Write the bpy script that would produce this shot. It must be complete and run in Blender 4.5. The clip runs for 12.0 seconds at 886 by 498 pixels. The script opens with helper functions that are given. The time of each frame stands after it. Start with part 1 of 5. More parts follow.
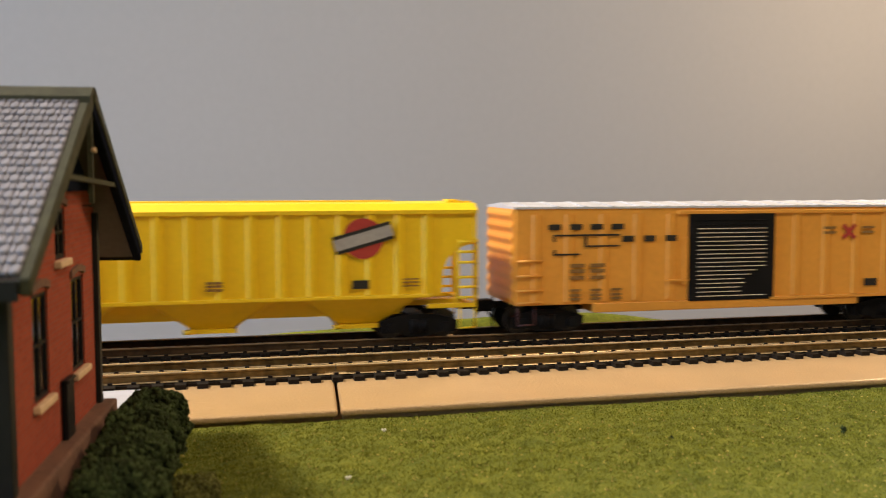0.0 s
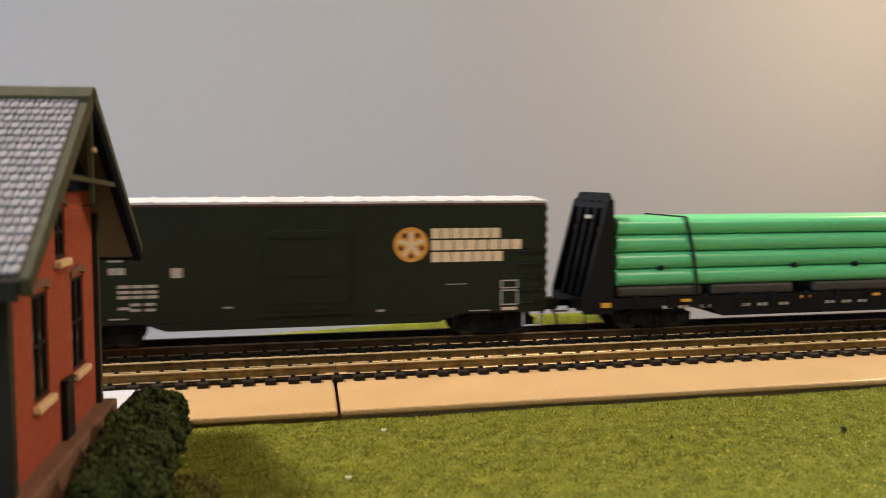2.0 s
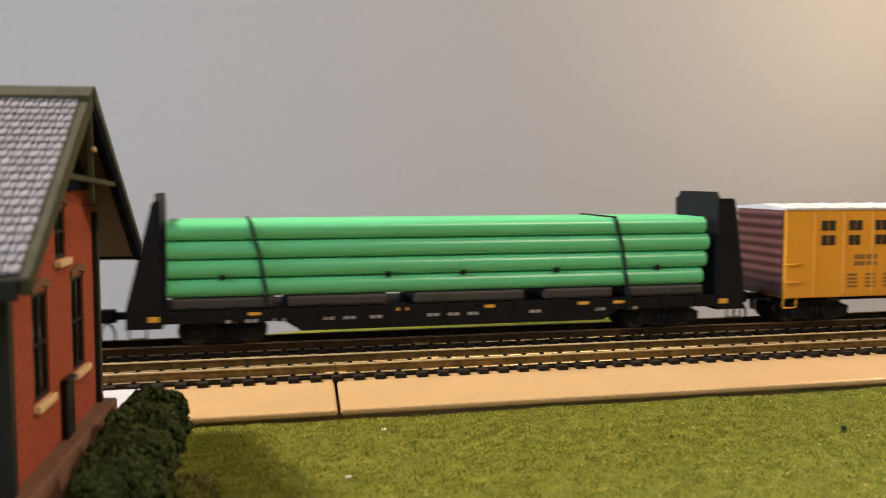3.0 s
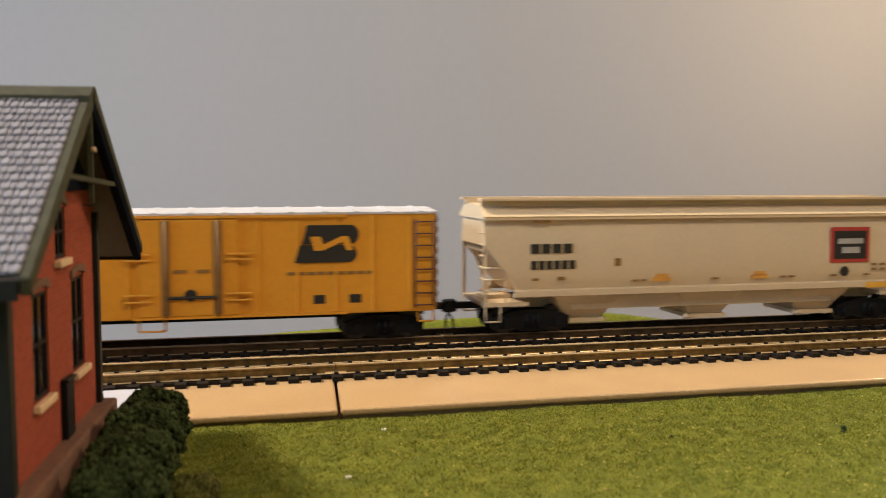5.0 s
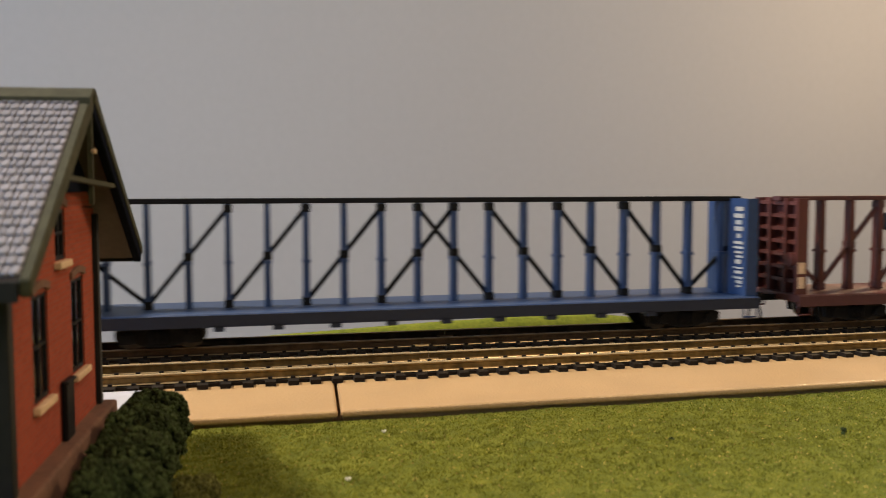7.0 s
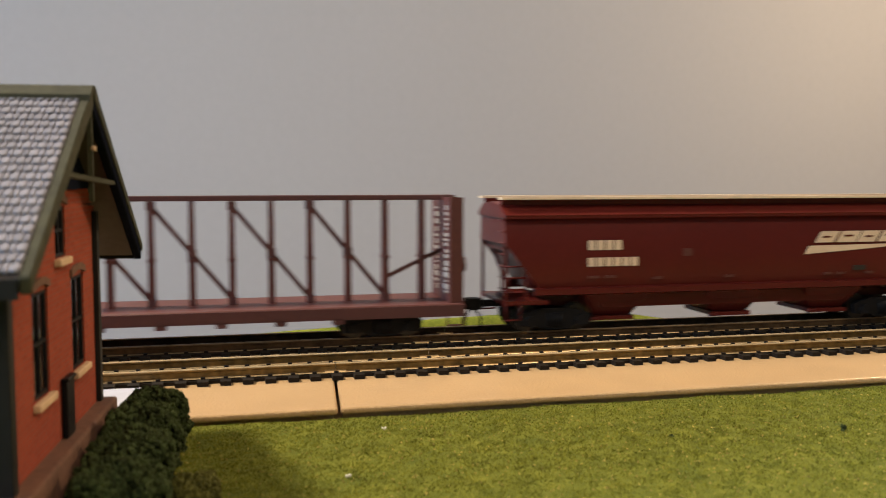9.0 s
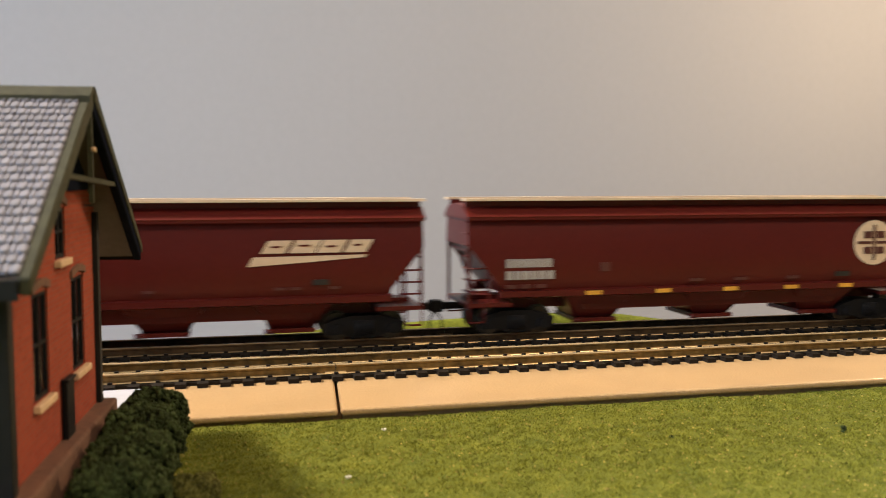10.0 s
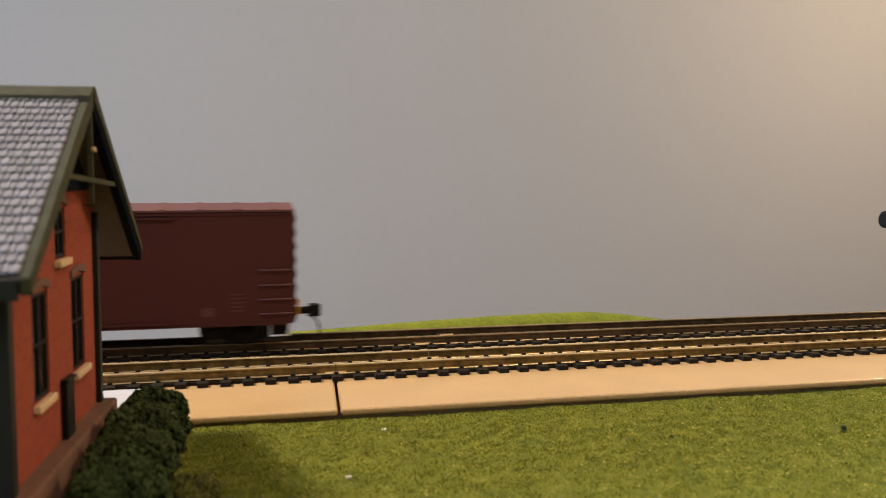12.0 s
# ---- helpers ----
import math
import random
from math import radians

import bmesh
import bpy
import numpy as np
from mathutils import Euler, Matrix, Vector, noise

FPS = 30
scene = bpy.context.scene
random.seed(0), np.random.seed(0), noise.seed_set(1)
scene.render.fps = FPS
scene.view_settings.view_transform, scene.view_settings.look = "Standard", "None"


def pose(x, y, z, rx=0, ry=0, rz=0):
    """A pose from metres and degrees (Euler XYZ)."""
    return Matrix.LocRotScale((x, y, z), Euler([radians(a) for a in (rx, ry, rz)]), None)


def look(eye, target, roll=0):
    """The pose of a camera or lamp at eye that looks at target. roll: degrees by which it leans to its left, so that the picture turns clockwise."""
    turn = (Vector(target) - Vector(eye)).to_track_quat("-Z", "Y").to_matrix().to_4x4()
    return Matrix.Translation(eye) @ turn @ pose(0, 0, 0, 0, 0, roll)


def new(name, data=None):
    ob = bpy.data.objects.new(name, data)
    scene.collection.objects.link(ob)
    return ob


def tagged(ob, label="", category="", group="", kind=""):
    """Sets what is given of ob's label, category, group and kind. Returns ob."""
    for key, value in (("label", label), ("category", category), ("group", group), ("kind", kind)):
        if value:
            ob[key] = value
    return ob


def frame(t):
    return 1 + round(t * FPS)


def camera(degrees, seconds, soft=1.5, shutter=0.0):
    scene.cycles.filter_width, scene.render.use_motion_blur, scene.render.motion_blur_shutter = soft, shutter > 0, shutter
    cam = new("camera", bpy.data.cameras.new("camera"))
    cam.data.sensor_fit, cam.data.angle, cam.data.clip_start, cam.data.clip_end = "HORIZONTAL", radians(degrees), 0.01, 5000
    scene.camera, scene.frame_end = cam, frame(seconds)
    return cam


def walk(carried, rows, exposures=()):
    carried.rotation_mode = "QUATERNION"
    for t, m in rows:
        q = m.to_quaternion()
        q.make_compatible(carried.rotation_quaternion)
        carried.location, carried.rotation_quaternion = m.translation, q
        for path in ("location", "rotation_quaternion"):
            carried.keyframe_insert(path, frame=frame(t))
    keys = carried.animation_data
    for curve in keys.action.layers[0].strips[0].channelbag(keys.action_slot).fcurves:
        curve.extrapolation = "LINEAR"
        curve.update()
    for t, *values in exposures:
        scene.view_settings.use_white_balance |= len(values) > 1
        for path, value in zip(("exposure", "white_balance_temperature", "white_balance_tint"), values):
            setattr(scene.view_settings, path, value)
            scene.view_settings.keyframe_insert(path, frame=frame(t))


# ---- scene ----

# A model railway layout at 1:87. x runs along the tracks, y away from the camera, z up; z = 0 is the top of the trackbed board.

# ---- camera ----
cam = camera(50.83, 12.0, soft=1.0, shutter=0.35)
# a small phone lens, focused on the rear track
cam.data.dof.use_dof, cam.data.dof.focus_distance, cam.data.dof.aperture_fstop = True, 0.37, 27.0
EYE = (0.0, 0.0, 0.0664)
NODS = [(0, 0), (0.5, 0), (1, 2), (1.5, 2), (2, 0), (2.5, -1), (3, -1), (5, -1), (5.5, -3), (6, -3), (6.5, 0), (7, 2),
        (9, -3), (9.5, -1), (10, -1), (10.5, -3), (11, -1), (11.5, -1), (12, -1)]
walk(cam, [(t, pose(*EYE, 85.67 + 0.0347 * n, 0, -13.26)) for t, n in NODS], exposures=[(0, -0.15), (0.5, -0.15), (1.5, -0.05), (2.5, 0.12), (3.2, 0.08), (5.0, -0.08), (5.5, -0.25), (6.5, -0.22), (7.2, -0.2), (9.0, -0.05), (9.5, 0.08), (10.5, 0.22), (11.5, 0.1), (12, -0.14)])

# ---- light ----
world = bpy.data.worlds.new("room_world")
scene.world = world
world.use_nodes = True
world.node_tree.nodes["Background"].inputs[0].default_value = (0.9, 0.95, 1.0, 1)
world.node_tree.nodes["Background"].inputs[1].default_value = 0.02


def area_light(name, eye, target, size, power, colour, size_y=None):
    lamp = bpy.data.lights.new(name, "AREA")
    lamp.energy, lamp.color, lamp.size = power, colour, size
    if size_y:
        lamp.shape, lamp.size_y = "RECTANGLE", size_y
    else:
        lamp.shape = "DISK"
    ob = new(name, lamp)
    ob.matrix_world = look(eye, target)
    return ob


area_light("ceiling_light_source", (-0.60, 0.56, 1.10), (0.02, 0.30, 0.0), 0.16, 29.0, (1.0, 0.85, 0.66))
# added warm fill from behind the camera, brightens the wagon sides
area_light("front_fill_source", (0.75, -0.75, 1.45), (0.12, 0.3, 0.0), 0.5, 18.0, (1.0, 0.79, 0.55))
area_light("window_light_source", (-3.10, -0.1, 0.95), (0.0, 0.5, 0.1), 1.3, 118.0, (0.52, 0.72, 1.0), 1.1)
# added weak cool fill that lifts the station's shadow on the lawn
area_light("rear_fill_source", (-1.55, -2.12, 0.85), (0.0, 0.4, 0.0), 1.0, 9.0, (0.66, 0.82, 1.0), 1.0)
glow = bpy.data.lights.new("wall_lamp_source", "POINT")
glow.energy, glow.color, glow.shadow_soft_size = 22.5, (1.0, 0.71, 0.43), 0.06
new("wall_lamp_source", glow).location = (1.50, 1.20, 0.58)
# added spot: warm highlight on the right of the board and tracks, misses the wall
board_spot = bpy.data.lights.new("board_highlight_source", "SPOT")
board_spot.energy, board_spot.color, board_spot.shadow_soft_size, board_spot.spot_size, board_spot.spot_blend = 25.0, (1.0, 0.70, 0.40), 0.04, radians(44), 0.8
new("board_highlight_source", board_spot).matrix_world = look((0.92, 0.78, 0.58), (0.33, 0.29, 0.0))

# ---- materials ----


def surface(name, colour, rough=0.5, metal=0.0, vary=0.15, fine=400.0, coarse=40.0, bump=0.1, second=None, specular=0.5):
    """A node material: colour broken up at two scales, with fine relief."""
    m = bpy.data.materials.new(name)
    m.use_nodes = True
    nt = m.node_tree
    b = nt.nodes["Principled BSDF"]
    b.inputs["Roughness"].default_value, b.inputs["Metallic"].default_value = rough, metal
    b.inputs["Specular IOR Level"].default_value = specular
    tex = nt.nodes.new("ShaderNodeTexCoord")
    n1, n2 = nt.nodes.new("ShaderNodeTexNoise"), nt.nodes.new("ShaderNodeTexNoise")
    n1.inputs["Scale"].default_value, n2.inputs["Scale"].default_value = coarse, fine
    n1.inputs["Detail"].default_value, n2.inputs["Detail"].default_value = 4, 3
    for n in (n1, n2):
        nt.links.new(tex.outputs["Object"], n.inputs["Vector"])
    mix = nt.nodes.new("ShaderNodeMath")
    mix.operation = "ADD"
    nt.links.new(n1.outputs["Fac"], mix.inputs[0])
    nt.links.new(n2.outputs["Fac"], mix.inputs[1])
    ramp = nt.nodes.new("ShaderNodeValToRGB")
    scale = nt.nodes.new("ShaderNodeMath")
    scale.operation = "MULTIPLY"
    scale.inputs[1].default_value = 0.5
    nt.links.new(mix.outputs[0], scale.inputs[0])
    nt.links.new(scale.outputs[0], ramp.inputs["Fac"])
    other = second or tuple(c * (1 - vary) for c in colour)
    light = tuple(min(1.0, c * (1 + vary)) for c in colour)
    ramp.color_ramp.elements[0].position, ramp.color_ramp.elements[1].position = 0.36, 0.64
    ramp.color_ramp.elements[0].color = (*other, 1)
    ramp.color_ramp.elements[1].color = (*light, 1)
    nt.links.new(ramp.outputs["Color"], b.inputs["Base Color"])
    bp = nt.nodes.new("ShaderNodeBump")
    bp.inputs["Strength"].default_value, bp.inputs["Distance"].default_value = bump, 0.0005
    nt.links.new(n2.outputs["Fac"], bp.inputs["Height"])
    nt.links.new(bp.outputs["Normal"], b.inputs["Normal"])
    return m


def brickwork(name):
    m = surface(name, (0.36, 0.075, 0.035), 0.9, 0, 0.2, 900, 60, 0.2, specular=0.1)
    nt = m.node_tree
    b = nt.nodes["Principled BSDF"]
    tex = nt.nodes.new("ShaderNodeTexCoord")
    sep, com = nt.nodes.new("ShaderNodeSeparateXYZ"), nt.nodes.new("ShaderNodeCombineXYZ")
    add = nt.nodes.new("ShaderNodeMath")
    nt.links.new(tex.outputs["Object"], sep.inputs[0])
    nt.links.new(sep.outputs[0], add.inputs[0])
    nt.links.new(sep.outputs[1], add.inputs[1])
    nt.links.new(add.outputs[0], com.inputs[0])
    nt.links.new(sep.outputs[2], com.inputs[1])
    br = nt.nodes.new("ShaderNodeTexBrick")
    br.inputs["Scale"].default_value = 1.0
    br.inputs["Brick Width"].default_value, br.inputs["Row Height"].default_value = 0.0027, 0.0011
    br.inputs["Mortar Size"].default_value = 0.00012
    br.inputs["Color1"].default_value = (0.31, 0.060, 0.034, 1)
    br.inputs["Color2"].default_value = (0.25, 0.046, 0.028, 1)
    br.inputs["Mortar"].default_value = (0.22, 0.085, 0.06, 1)
    nt.links.new(com.outputs[0], br.inputs["Vector"])
    nt.links.new(br.outputs["Color"], b.inputs["Base Color"])
    bp = nt.nodes.new("ShaderNodeBump")
    bp.invert = True
    bp.inputs["Strength"].default_value, bp.inputs["Distance"].default_value = 0.5, 0.0002
    nt.links.new(br.outputs["Fac"], bp.inputs["Height"])
    nt.links.new(bp.outputs["Normal"], b.inputs["Normal"])
    return m


def vary_by_island(m, amount=0.3, by_object=False):
    """Makes alike pieces differ a little in lightness."""
    nt = m.node_tree
    b = nt.nodes["Principled BSDF"]
    old = b.inputs["Base Color"].links[0].from_socket
    if by_object:
        rnd = nt.nodes.new("ShaderNodeObjectInfo").outputs["Random"]
    else:
        rnd = nt.nodes.new("ShaderNodeNewGeometry").outputs["Random Per Island"]
    mr = nt.nodes.new("ShaderNodeMapRange")
    mr.inputs["To Min"].default_value, mr.inputs["To Max"].default_value = 1 - amount, 1 + amount
    nt.links.new(rnd, mr.inputs["Value"])
    hs = nt.nodes.new("ShaderNodeHueSaturation")
    nt.links.new(mr.outputs[0], hs.inputs["Value"])
    nt.links.new(old, hs.inputs["Color"])
    nt.links.new(hs.outputs["Color"], b.inputs["Base Color"])
    return m


M = {
    "wall": surface("wall_paint", (0.41, 0.415, 0.43), 0.9, 0, 0.02, 60, 1.5, 0.02),
    "room": surface("room_paint", (0.36, 0.34, 0.31), 0.9, 0, 0.03, 60, 2, 0.05),
    "floor": surface("floor_boards", (0.22, 0.14, 0.08), 0.5, 0, 0.2, 60, 5, 0.1),
    "tabletop": surface("table_board", (0.30, 0.21, 0.12), 0.6, 0, 0.15, 300, 12, 0.1),
    "board": surface("tan_board", (0.46, 0.31, 0.165), 0.30, 0, 0.09, 900, 45, 0.6),
    "lawn": surface("lawn_mat", (0.130, 0.134, 0.020), 0.95, 0, 0.35, 1400, 180, 0.8, second=(0.068, 0.090, 0.015), specular=0.1),
    "flock": vary_by_island(surface("flock", (0.148, 0.150, 0.020), 0.9, 0, 0.25, 700, 200, 0.2, second=(0.104, 0.120, 0.018), specular=0.1), 0.30),
    "fleck": vary_by_island(surface("pale_fleck", (0.36, 0.29, 0.07), 0.8, 0, 0.3, 300, 60, 0.0), 0.4),
    "mound": surface("mound_green", (0.15, 0.17, 0.022), 0.95, 0, 0.25, 500, 60, 0.6, second=(0.10, 0.13, 0.02), specular=0.1),
    # strong tone variation in the web paints in the sleepers' reflections
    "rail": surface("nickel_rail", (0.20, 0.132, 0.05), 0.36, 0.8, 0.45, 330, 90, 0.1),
    # rear rail, darkened in colour for the train's shadow
    "rail_in_shade": surface("shade_rail", (0.085, 0.056, 0.030), 0.42, 0.7, 0.4, 330, 90, 0.1),
    # polished metal, made paler so highlight lines are in its colour
    "polish_glint": surface("polished_rail_glint", (0.82, 0.62, 0.35), 0.24, 0.6, 0.12, 300, 40, 0.03),
    # head and foot of the rear rails, train's shadow mixed into the colour
    "polish_in_shade": surface("shade_polished_rail", (0.38, 0.27, 0.15), 0.28, 0.7, 0.2, 300, 40, 0.05),
    "joiner": surface("bright_joiner", (0.50, 0.37, 0.20), 0.5, 0.9, 0.1, 300, 40, 0.05),
    "tie": surface("sleeper_plastic", (0.011, 0.008, 0.006), 0.6, 0, 0.3, 600, 100, 0.3, specular=0.2),
    "brick": brickwork("red_brick"),
    "tile": vary_by_island(surface("slate_tile", (0.178, 0.174, 0.202), 0.7, 0, 0.25, 700, 90, 0.3, specular=0.2), 0.16, True),
    "tile_far": vary_by_island(surface("slate_tile_rest", (0.178, 0.174, 0.202), 0.7, 0, 0.25, 700, 90, 0.3, specular=0.2), 0.16),
    "trim": surface("olive_trim", (0.045, 0.045, 0.027), 0.75, 0, 0.25, 500, 80, 0.2, specular=0.15),
    "trim_dark": surface("dark_trim", (0.012, 0.012, 0.011), 0.6, 0, 0.2, 500, 80, 0.2, specular=0.25),
    # near-black navy without gloss, shade as a colour on gable parts
    "trim_shade": surface("shade_trim", (0.010, 0.012, 0.021), 0.95, 0, 0.2, 500, 80, 0.2, specular=0.0),
    "paper": surface("white_paper", (0.72, 0.70, 0.66), 0.7, 0, 0.06, 300, 40, 0.05),
    "soffit": surface("soffit_brown", (0.055, 0.041, 0.032), 0.8, 0, 0.15, 500, 60, 0.2),
    "sill": surface("stone_sill", (0.55, 0.38, 0.24), 0.7, 0, 0.15, 500, 80, 0.2),
    "plinth": surface("brown_plinth", (0.115, 0.052, 0.032), 0.85, 0, 0.25, 500, 80, 0.3),
    "glass": surface("dark_pane", (0.01, 0.01, 0.012), 0.12, 0, 0.1, 300, 40, 0.0),
    "hedge": vary_by_island(surface("hedge_foam", (0.038, 0.052, 0.019), 0.95, 0, 0.4, 900, 150, 0.6, specular=0.1), 0.5),
    "hedge_olive": vary_by_island(surface("olive_foam", (0.085, 0.085, 0.022), 0.95, 0, 0.4, 900, 150, 0.6, specular=0.1), 0.5),
    "white": surface("white_card", (0.37, 0.38, 0.45), 0.7, 0, 0.06, 300, 40, 0.05),
    "black": surface("black_plastic", (0.007, 0.007, 0.008), 0.55, 0, 0.2, 600, 90, 0.15, specular=0.15),
    "wheel": surface("wheel_metal", (0.06, 0.055, 0.05), 0.35, 0.8, 0.2, 400, 60, 0.1),
    "hose": surface("hose_bronze", (0.16, 0.13, 0.09), 0.4, 0.8, 0.1, 400, 60, 0.05),
    "yellow": surface("yellow_paint", (0.86, 0.56, 0.008), 0.45, 0, 0.05, 500, 30, 0.04),
    "orange": surface("orange_paint", (0.76, 0.33, 0.045), 0.42, 0, 0.06, 500, 30, 0.04),
    "reefer": surface("amber_paint", (0.68, 0.29, 0.02), 0.4, 0, 0.06, 500, 30, 0.04),
    "green_dark": surface("dark_green_paint", (0.009, 0.013, 0.007), 0.5, 0, 0.12, 500, 30, 0.04, specular=0.25),
    "beige": surface("beige_paint", (0.60, 0.46, 0.29), 0.42, 0, 0.04, 500, 30, 0.04),
    "blue": surface("blue_paint", (0.017, 0.040, 0.108), 0.5, 0, 0.15, 500, 40, 0.05),
    "navy": surface("dark_blue_sill", (0.009, 0.014, 0.030), 0.5, 0, 0.15, 500, 40, 0.05),
    "rust": surface("rust_red_paint", (0.082, 0.021, 0.017), 0.5, 0, 0.15, 500, 40, 0.05),
    "maroon": surface("oxide_red_paint", (0.084, 0.0105, 0.008), 0.34, 0, 0.08, 500, 30, 0.04, specular=0.22),
    "brown": surface("boxcar_red_paint", (0.062, 0.014, 0.011), 0.5, 0, 0.08, 500, 30, 0.04, specular=0.25),
    "brown_roof": surface("faded_red_roof", (0.095, 0.027, 0.027), 0.5, 0, 0.2, 300, 40, 0.05),
    "silver": surface("galvanised_roof", (0.62, 0.62, 0.66), 0.4, 0.35, 0.15, 500, 50, 0.05),
    "deep_brown": surface("dark_brown_end", (0.07, 0.022, 0.022), 0.5, 0, 0.12, 500, 30, 0.05),
    "pipe": surface("green_pipe", (0.105, 0.49, 0.225), 0.30, 0, 0.05, 400, 30, 0.02),
    "ink": surface("black_lettering", (0.015, 0.013, 0.012), 0.5, 0, 0.2, 500, 60, 0.0),
    "ink_faint": surface("worn_lettering", (0.24, 0.12, 0.03), 0.5, 0, 0.2, 500, 60, 0.0),
    "cream": surface("cream_lettering", (0.66, 0.52, 0.36), 0.5, 0, 0.08, 500, 60, 0.0),
    "white_ink": surface("faded_white_lettering", (0.36, 0.34, 0.31), 0.5, 0, 0.15, 500, 60, 0.0),
    "red": surface("red_paint", (0.40, 0.04, 0.03), 0.45, 0, 0.1, 500, 60, 0.0),
    "gold": surface("gold_emblem", (0.62, 0.29, 0.05), 0.5, 0, 0.1, 500, 60, 0.0),
    "grey": surface("grey_timber", (0.036, 0.032, 0.029), 0.6, 0, 0.2, 500, 60, 0.2),
    "yellow_mark": surface("yellow_mark", (0.70, 0.36, 0.04), 0.5, 0, 0.1, 500, 60, 0.0),
}

# ---- mesh helpers ----


def box(bm, x0, x1, y0, y1, z0, z1):
    vs = [bm.verts.new((x, y, z)) for x in (x0, x1) for y in (y0, y1) for z in (z0, z1)]
    for f in ((0, 1, 3, 2), (4, 6, 7, 5), (0, 4, 5, 1), (2, 3, 7, 6), (0, 2, 6, 4), (1, 5, 7, 3)):
        bm.faces.new([vs[i] for i in f])
    return vs


def prism(bm, outline, axis, a, b):
    """A closed outline of (u, v) drawn out along an axis. axis x: (y, z); y: (x, z); z: (x, y)."""
    put = {"x": lambda u, v, w: (w, u, v), "y": lambda u, v, w: (u, w, v), "z": lambda u, v, w: (u, v, w)}[axis]
    lo = [bm.verts.new(put(u, v, a)) for u, v in outline]
    hi = [bm.verts.new(put(u, v, b)) for u, v in outline]
    n = len(outline)
    bm.faces.new(lo[::-1])
    bm.faces.new(hi)
    for i in range(n):
        bm.faces.new((lo[i], lo[(i + 1) % n], hi[(i + 1) % n], hi[i]))
    bmesh.ops.recalc_face_normals(bm, faces=bm.faces)


def rod(bm, p, q, r, n=8, hollow=0.0):
    p, q = Vector(p), Vector(q)
    turn = (q - p).to_track_quat("Z", "Y").to_matrix()
    rings = []
    for c, rr in ((p, r), (q, r)) if not hollow else ((p, r), (q, r), (q, r - hollow), (p, r - hollow)):
        rings.append([bm.verts.new(c + turn @ Vector((rr * math.cos(6.28319 * i / n), rr * math.sin(6.28319 * i / n), 0))) for i in range(n)])
    k = len(rings)
    for j in range(k if hollow else 1):
        lo, hi = rings[j], rings[(j + 1) % k]
        for i in range(n):
            f = bm.faces.new((lo[i], lo[(i + 1) % n], hi[(i + 1) % n], hi[i]))
            f.smooth = True
    if not hollow:
        bm.faces.new(rings[0][::-1])
        bm.faces.new(rings[1])


def beam(bm, p, q, w, d):
    """A flat bar from p to q in an x-z plane: w wide in that plane, d deep along y."""
    p, q = Vector(p), Vector(q)
    side = (q - p).normalized().cross(Vector((0, 1, 0))) * (w / 2)
    y = Vector((0, d / 2, 0))
    lo = [bm.verts.new(p + s * side + t * y) for s, t in ((-1, -1), (1, -1), (1, 1), (-1, 1))]
    hi = [bm.verts.new(q + s * side + t * y) for s, t in ((-1, -1), (1, -1), (1, 1), (-1, 1))]
    bm.faces.new(lo[::-1])
    bm.faces.new(hi)
    for i in range(4):
        bm.faces.new((lo[i], lo[(i + 1) % 4], hi[(i + 1) % 4], hi[i]))


def rounded(bm, width, segments=2, angle=0.6):
    bmesh.ops.recalc_face_normals(bm, faces=bm.faces)
    edges = [e for e in bm.edges if len(e.link_faces) == 2 and e.calc_face_angle(0) > angle]
    bmesh.ops.bevel(bm, geom=edges, offset=width, segments=segments, affect="EDGES", profile=0.5)


def part(name, bm, material, parent=None, label="", smooth=False):
    me = bpy.data.meshes.new(name)
    if smooth:
        for f in bm.faces:
            f.smooth = True
    bm.normal_update()
    for e in bm.edges:
        if len(e.link_faces) == 2 and e.calc_face_angle(0) > 0.6:
            e.smooth = False
    bm.to_mesh(me)
    bm.free()
    me.materials.append(material)
    ob = new(name, me)
    if parent is not None:
        ob.parent = parent
    if label:
        tagged(ob, label)
    return ob


def shared(name, mesh, parent, m):
    ob = new(name, mesh)
    ob.parent = parent
    ob.matrix_basis = m
    return ob


def thing(name, label, category, group="", m=None):
    ob = new(name)
    ob.empty_display_size = 0.01
    tagged(ob, label, category, group)
    if m is not None:
        ob.matrix_basis = m
    return ob


def simple_box(name, dims, material, parent=None, label="", bevel=0.0):
    bm = bmesh.new()
    box(bm, *dims)
    if bevel:
        rounded(bm, bevel)
    else:
        bmesh.ops.recalc_face_normals(bm, faces=bm.faces)
    return part(name, bm, material, parent, label)


# ---- room ----
XL, XR, YF, YB, ZF, ZC = -3.2, 3.2, -2.2, 1.90, -0.90, 1.55
tagged(simple_box("floor", (XL, XR, YF, YB, ZF - 0.1, ZF), M["floor"]), "brown wooden room floor", "floor", kind="structure")
tagged(simple_box("ceiling", (XL, XR, YF, YB, ZC, ZC + 0.1), M["room"]), "plain pale painted room ceiling", "ceiling", kind="structure")
tagged(simple_box("wall_north", (XL - 0.1, XR + 0.1, YB, YB + 0.1, ZF, ZC + 0.1), M["wall"]), "smooth plain grey painted backdrop wall", "wall", kind="structure")
tagged(simple_box("wall_south", (XL - 0.1, XR + 0.1, YF - 0.1, YF, ZF, ZC + 0.1), M["room"]), "plain pale painted room wall", "wall", kind="structure")
tagged(simple_box("wall_east", (XR, XR + 0.1, YF, YB, ZF, ZC), M["room"]), "plain pale painted room wall", "wall", kind="structure")
tagged(simple_box("wall_west", (XL - 0.1, XL, YF, YB, ZF, ZC), M["room"]), "plain pale painted room wall", "wall", kind="structure")

# ---- layout table ----
GRASS = -0.0028
table = thing("layout_table", "long wooden layout table carrying the model railway", "table")
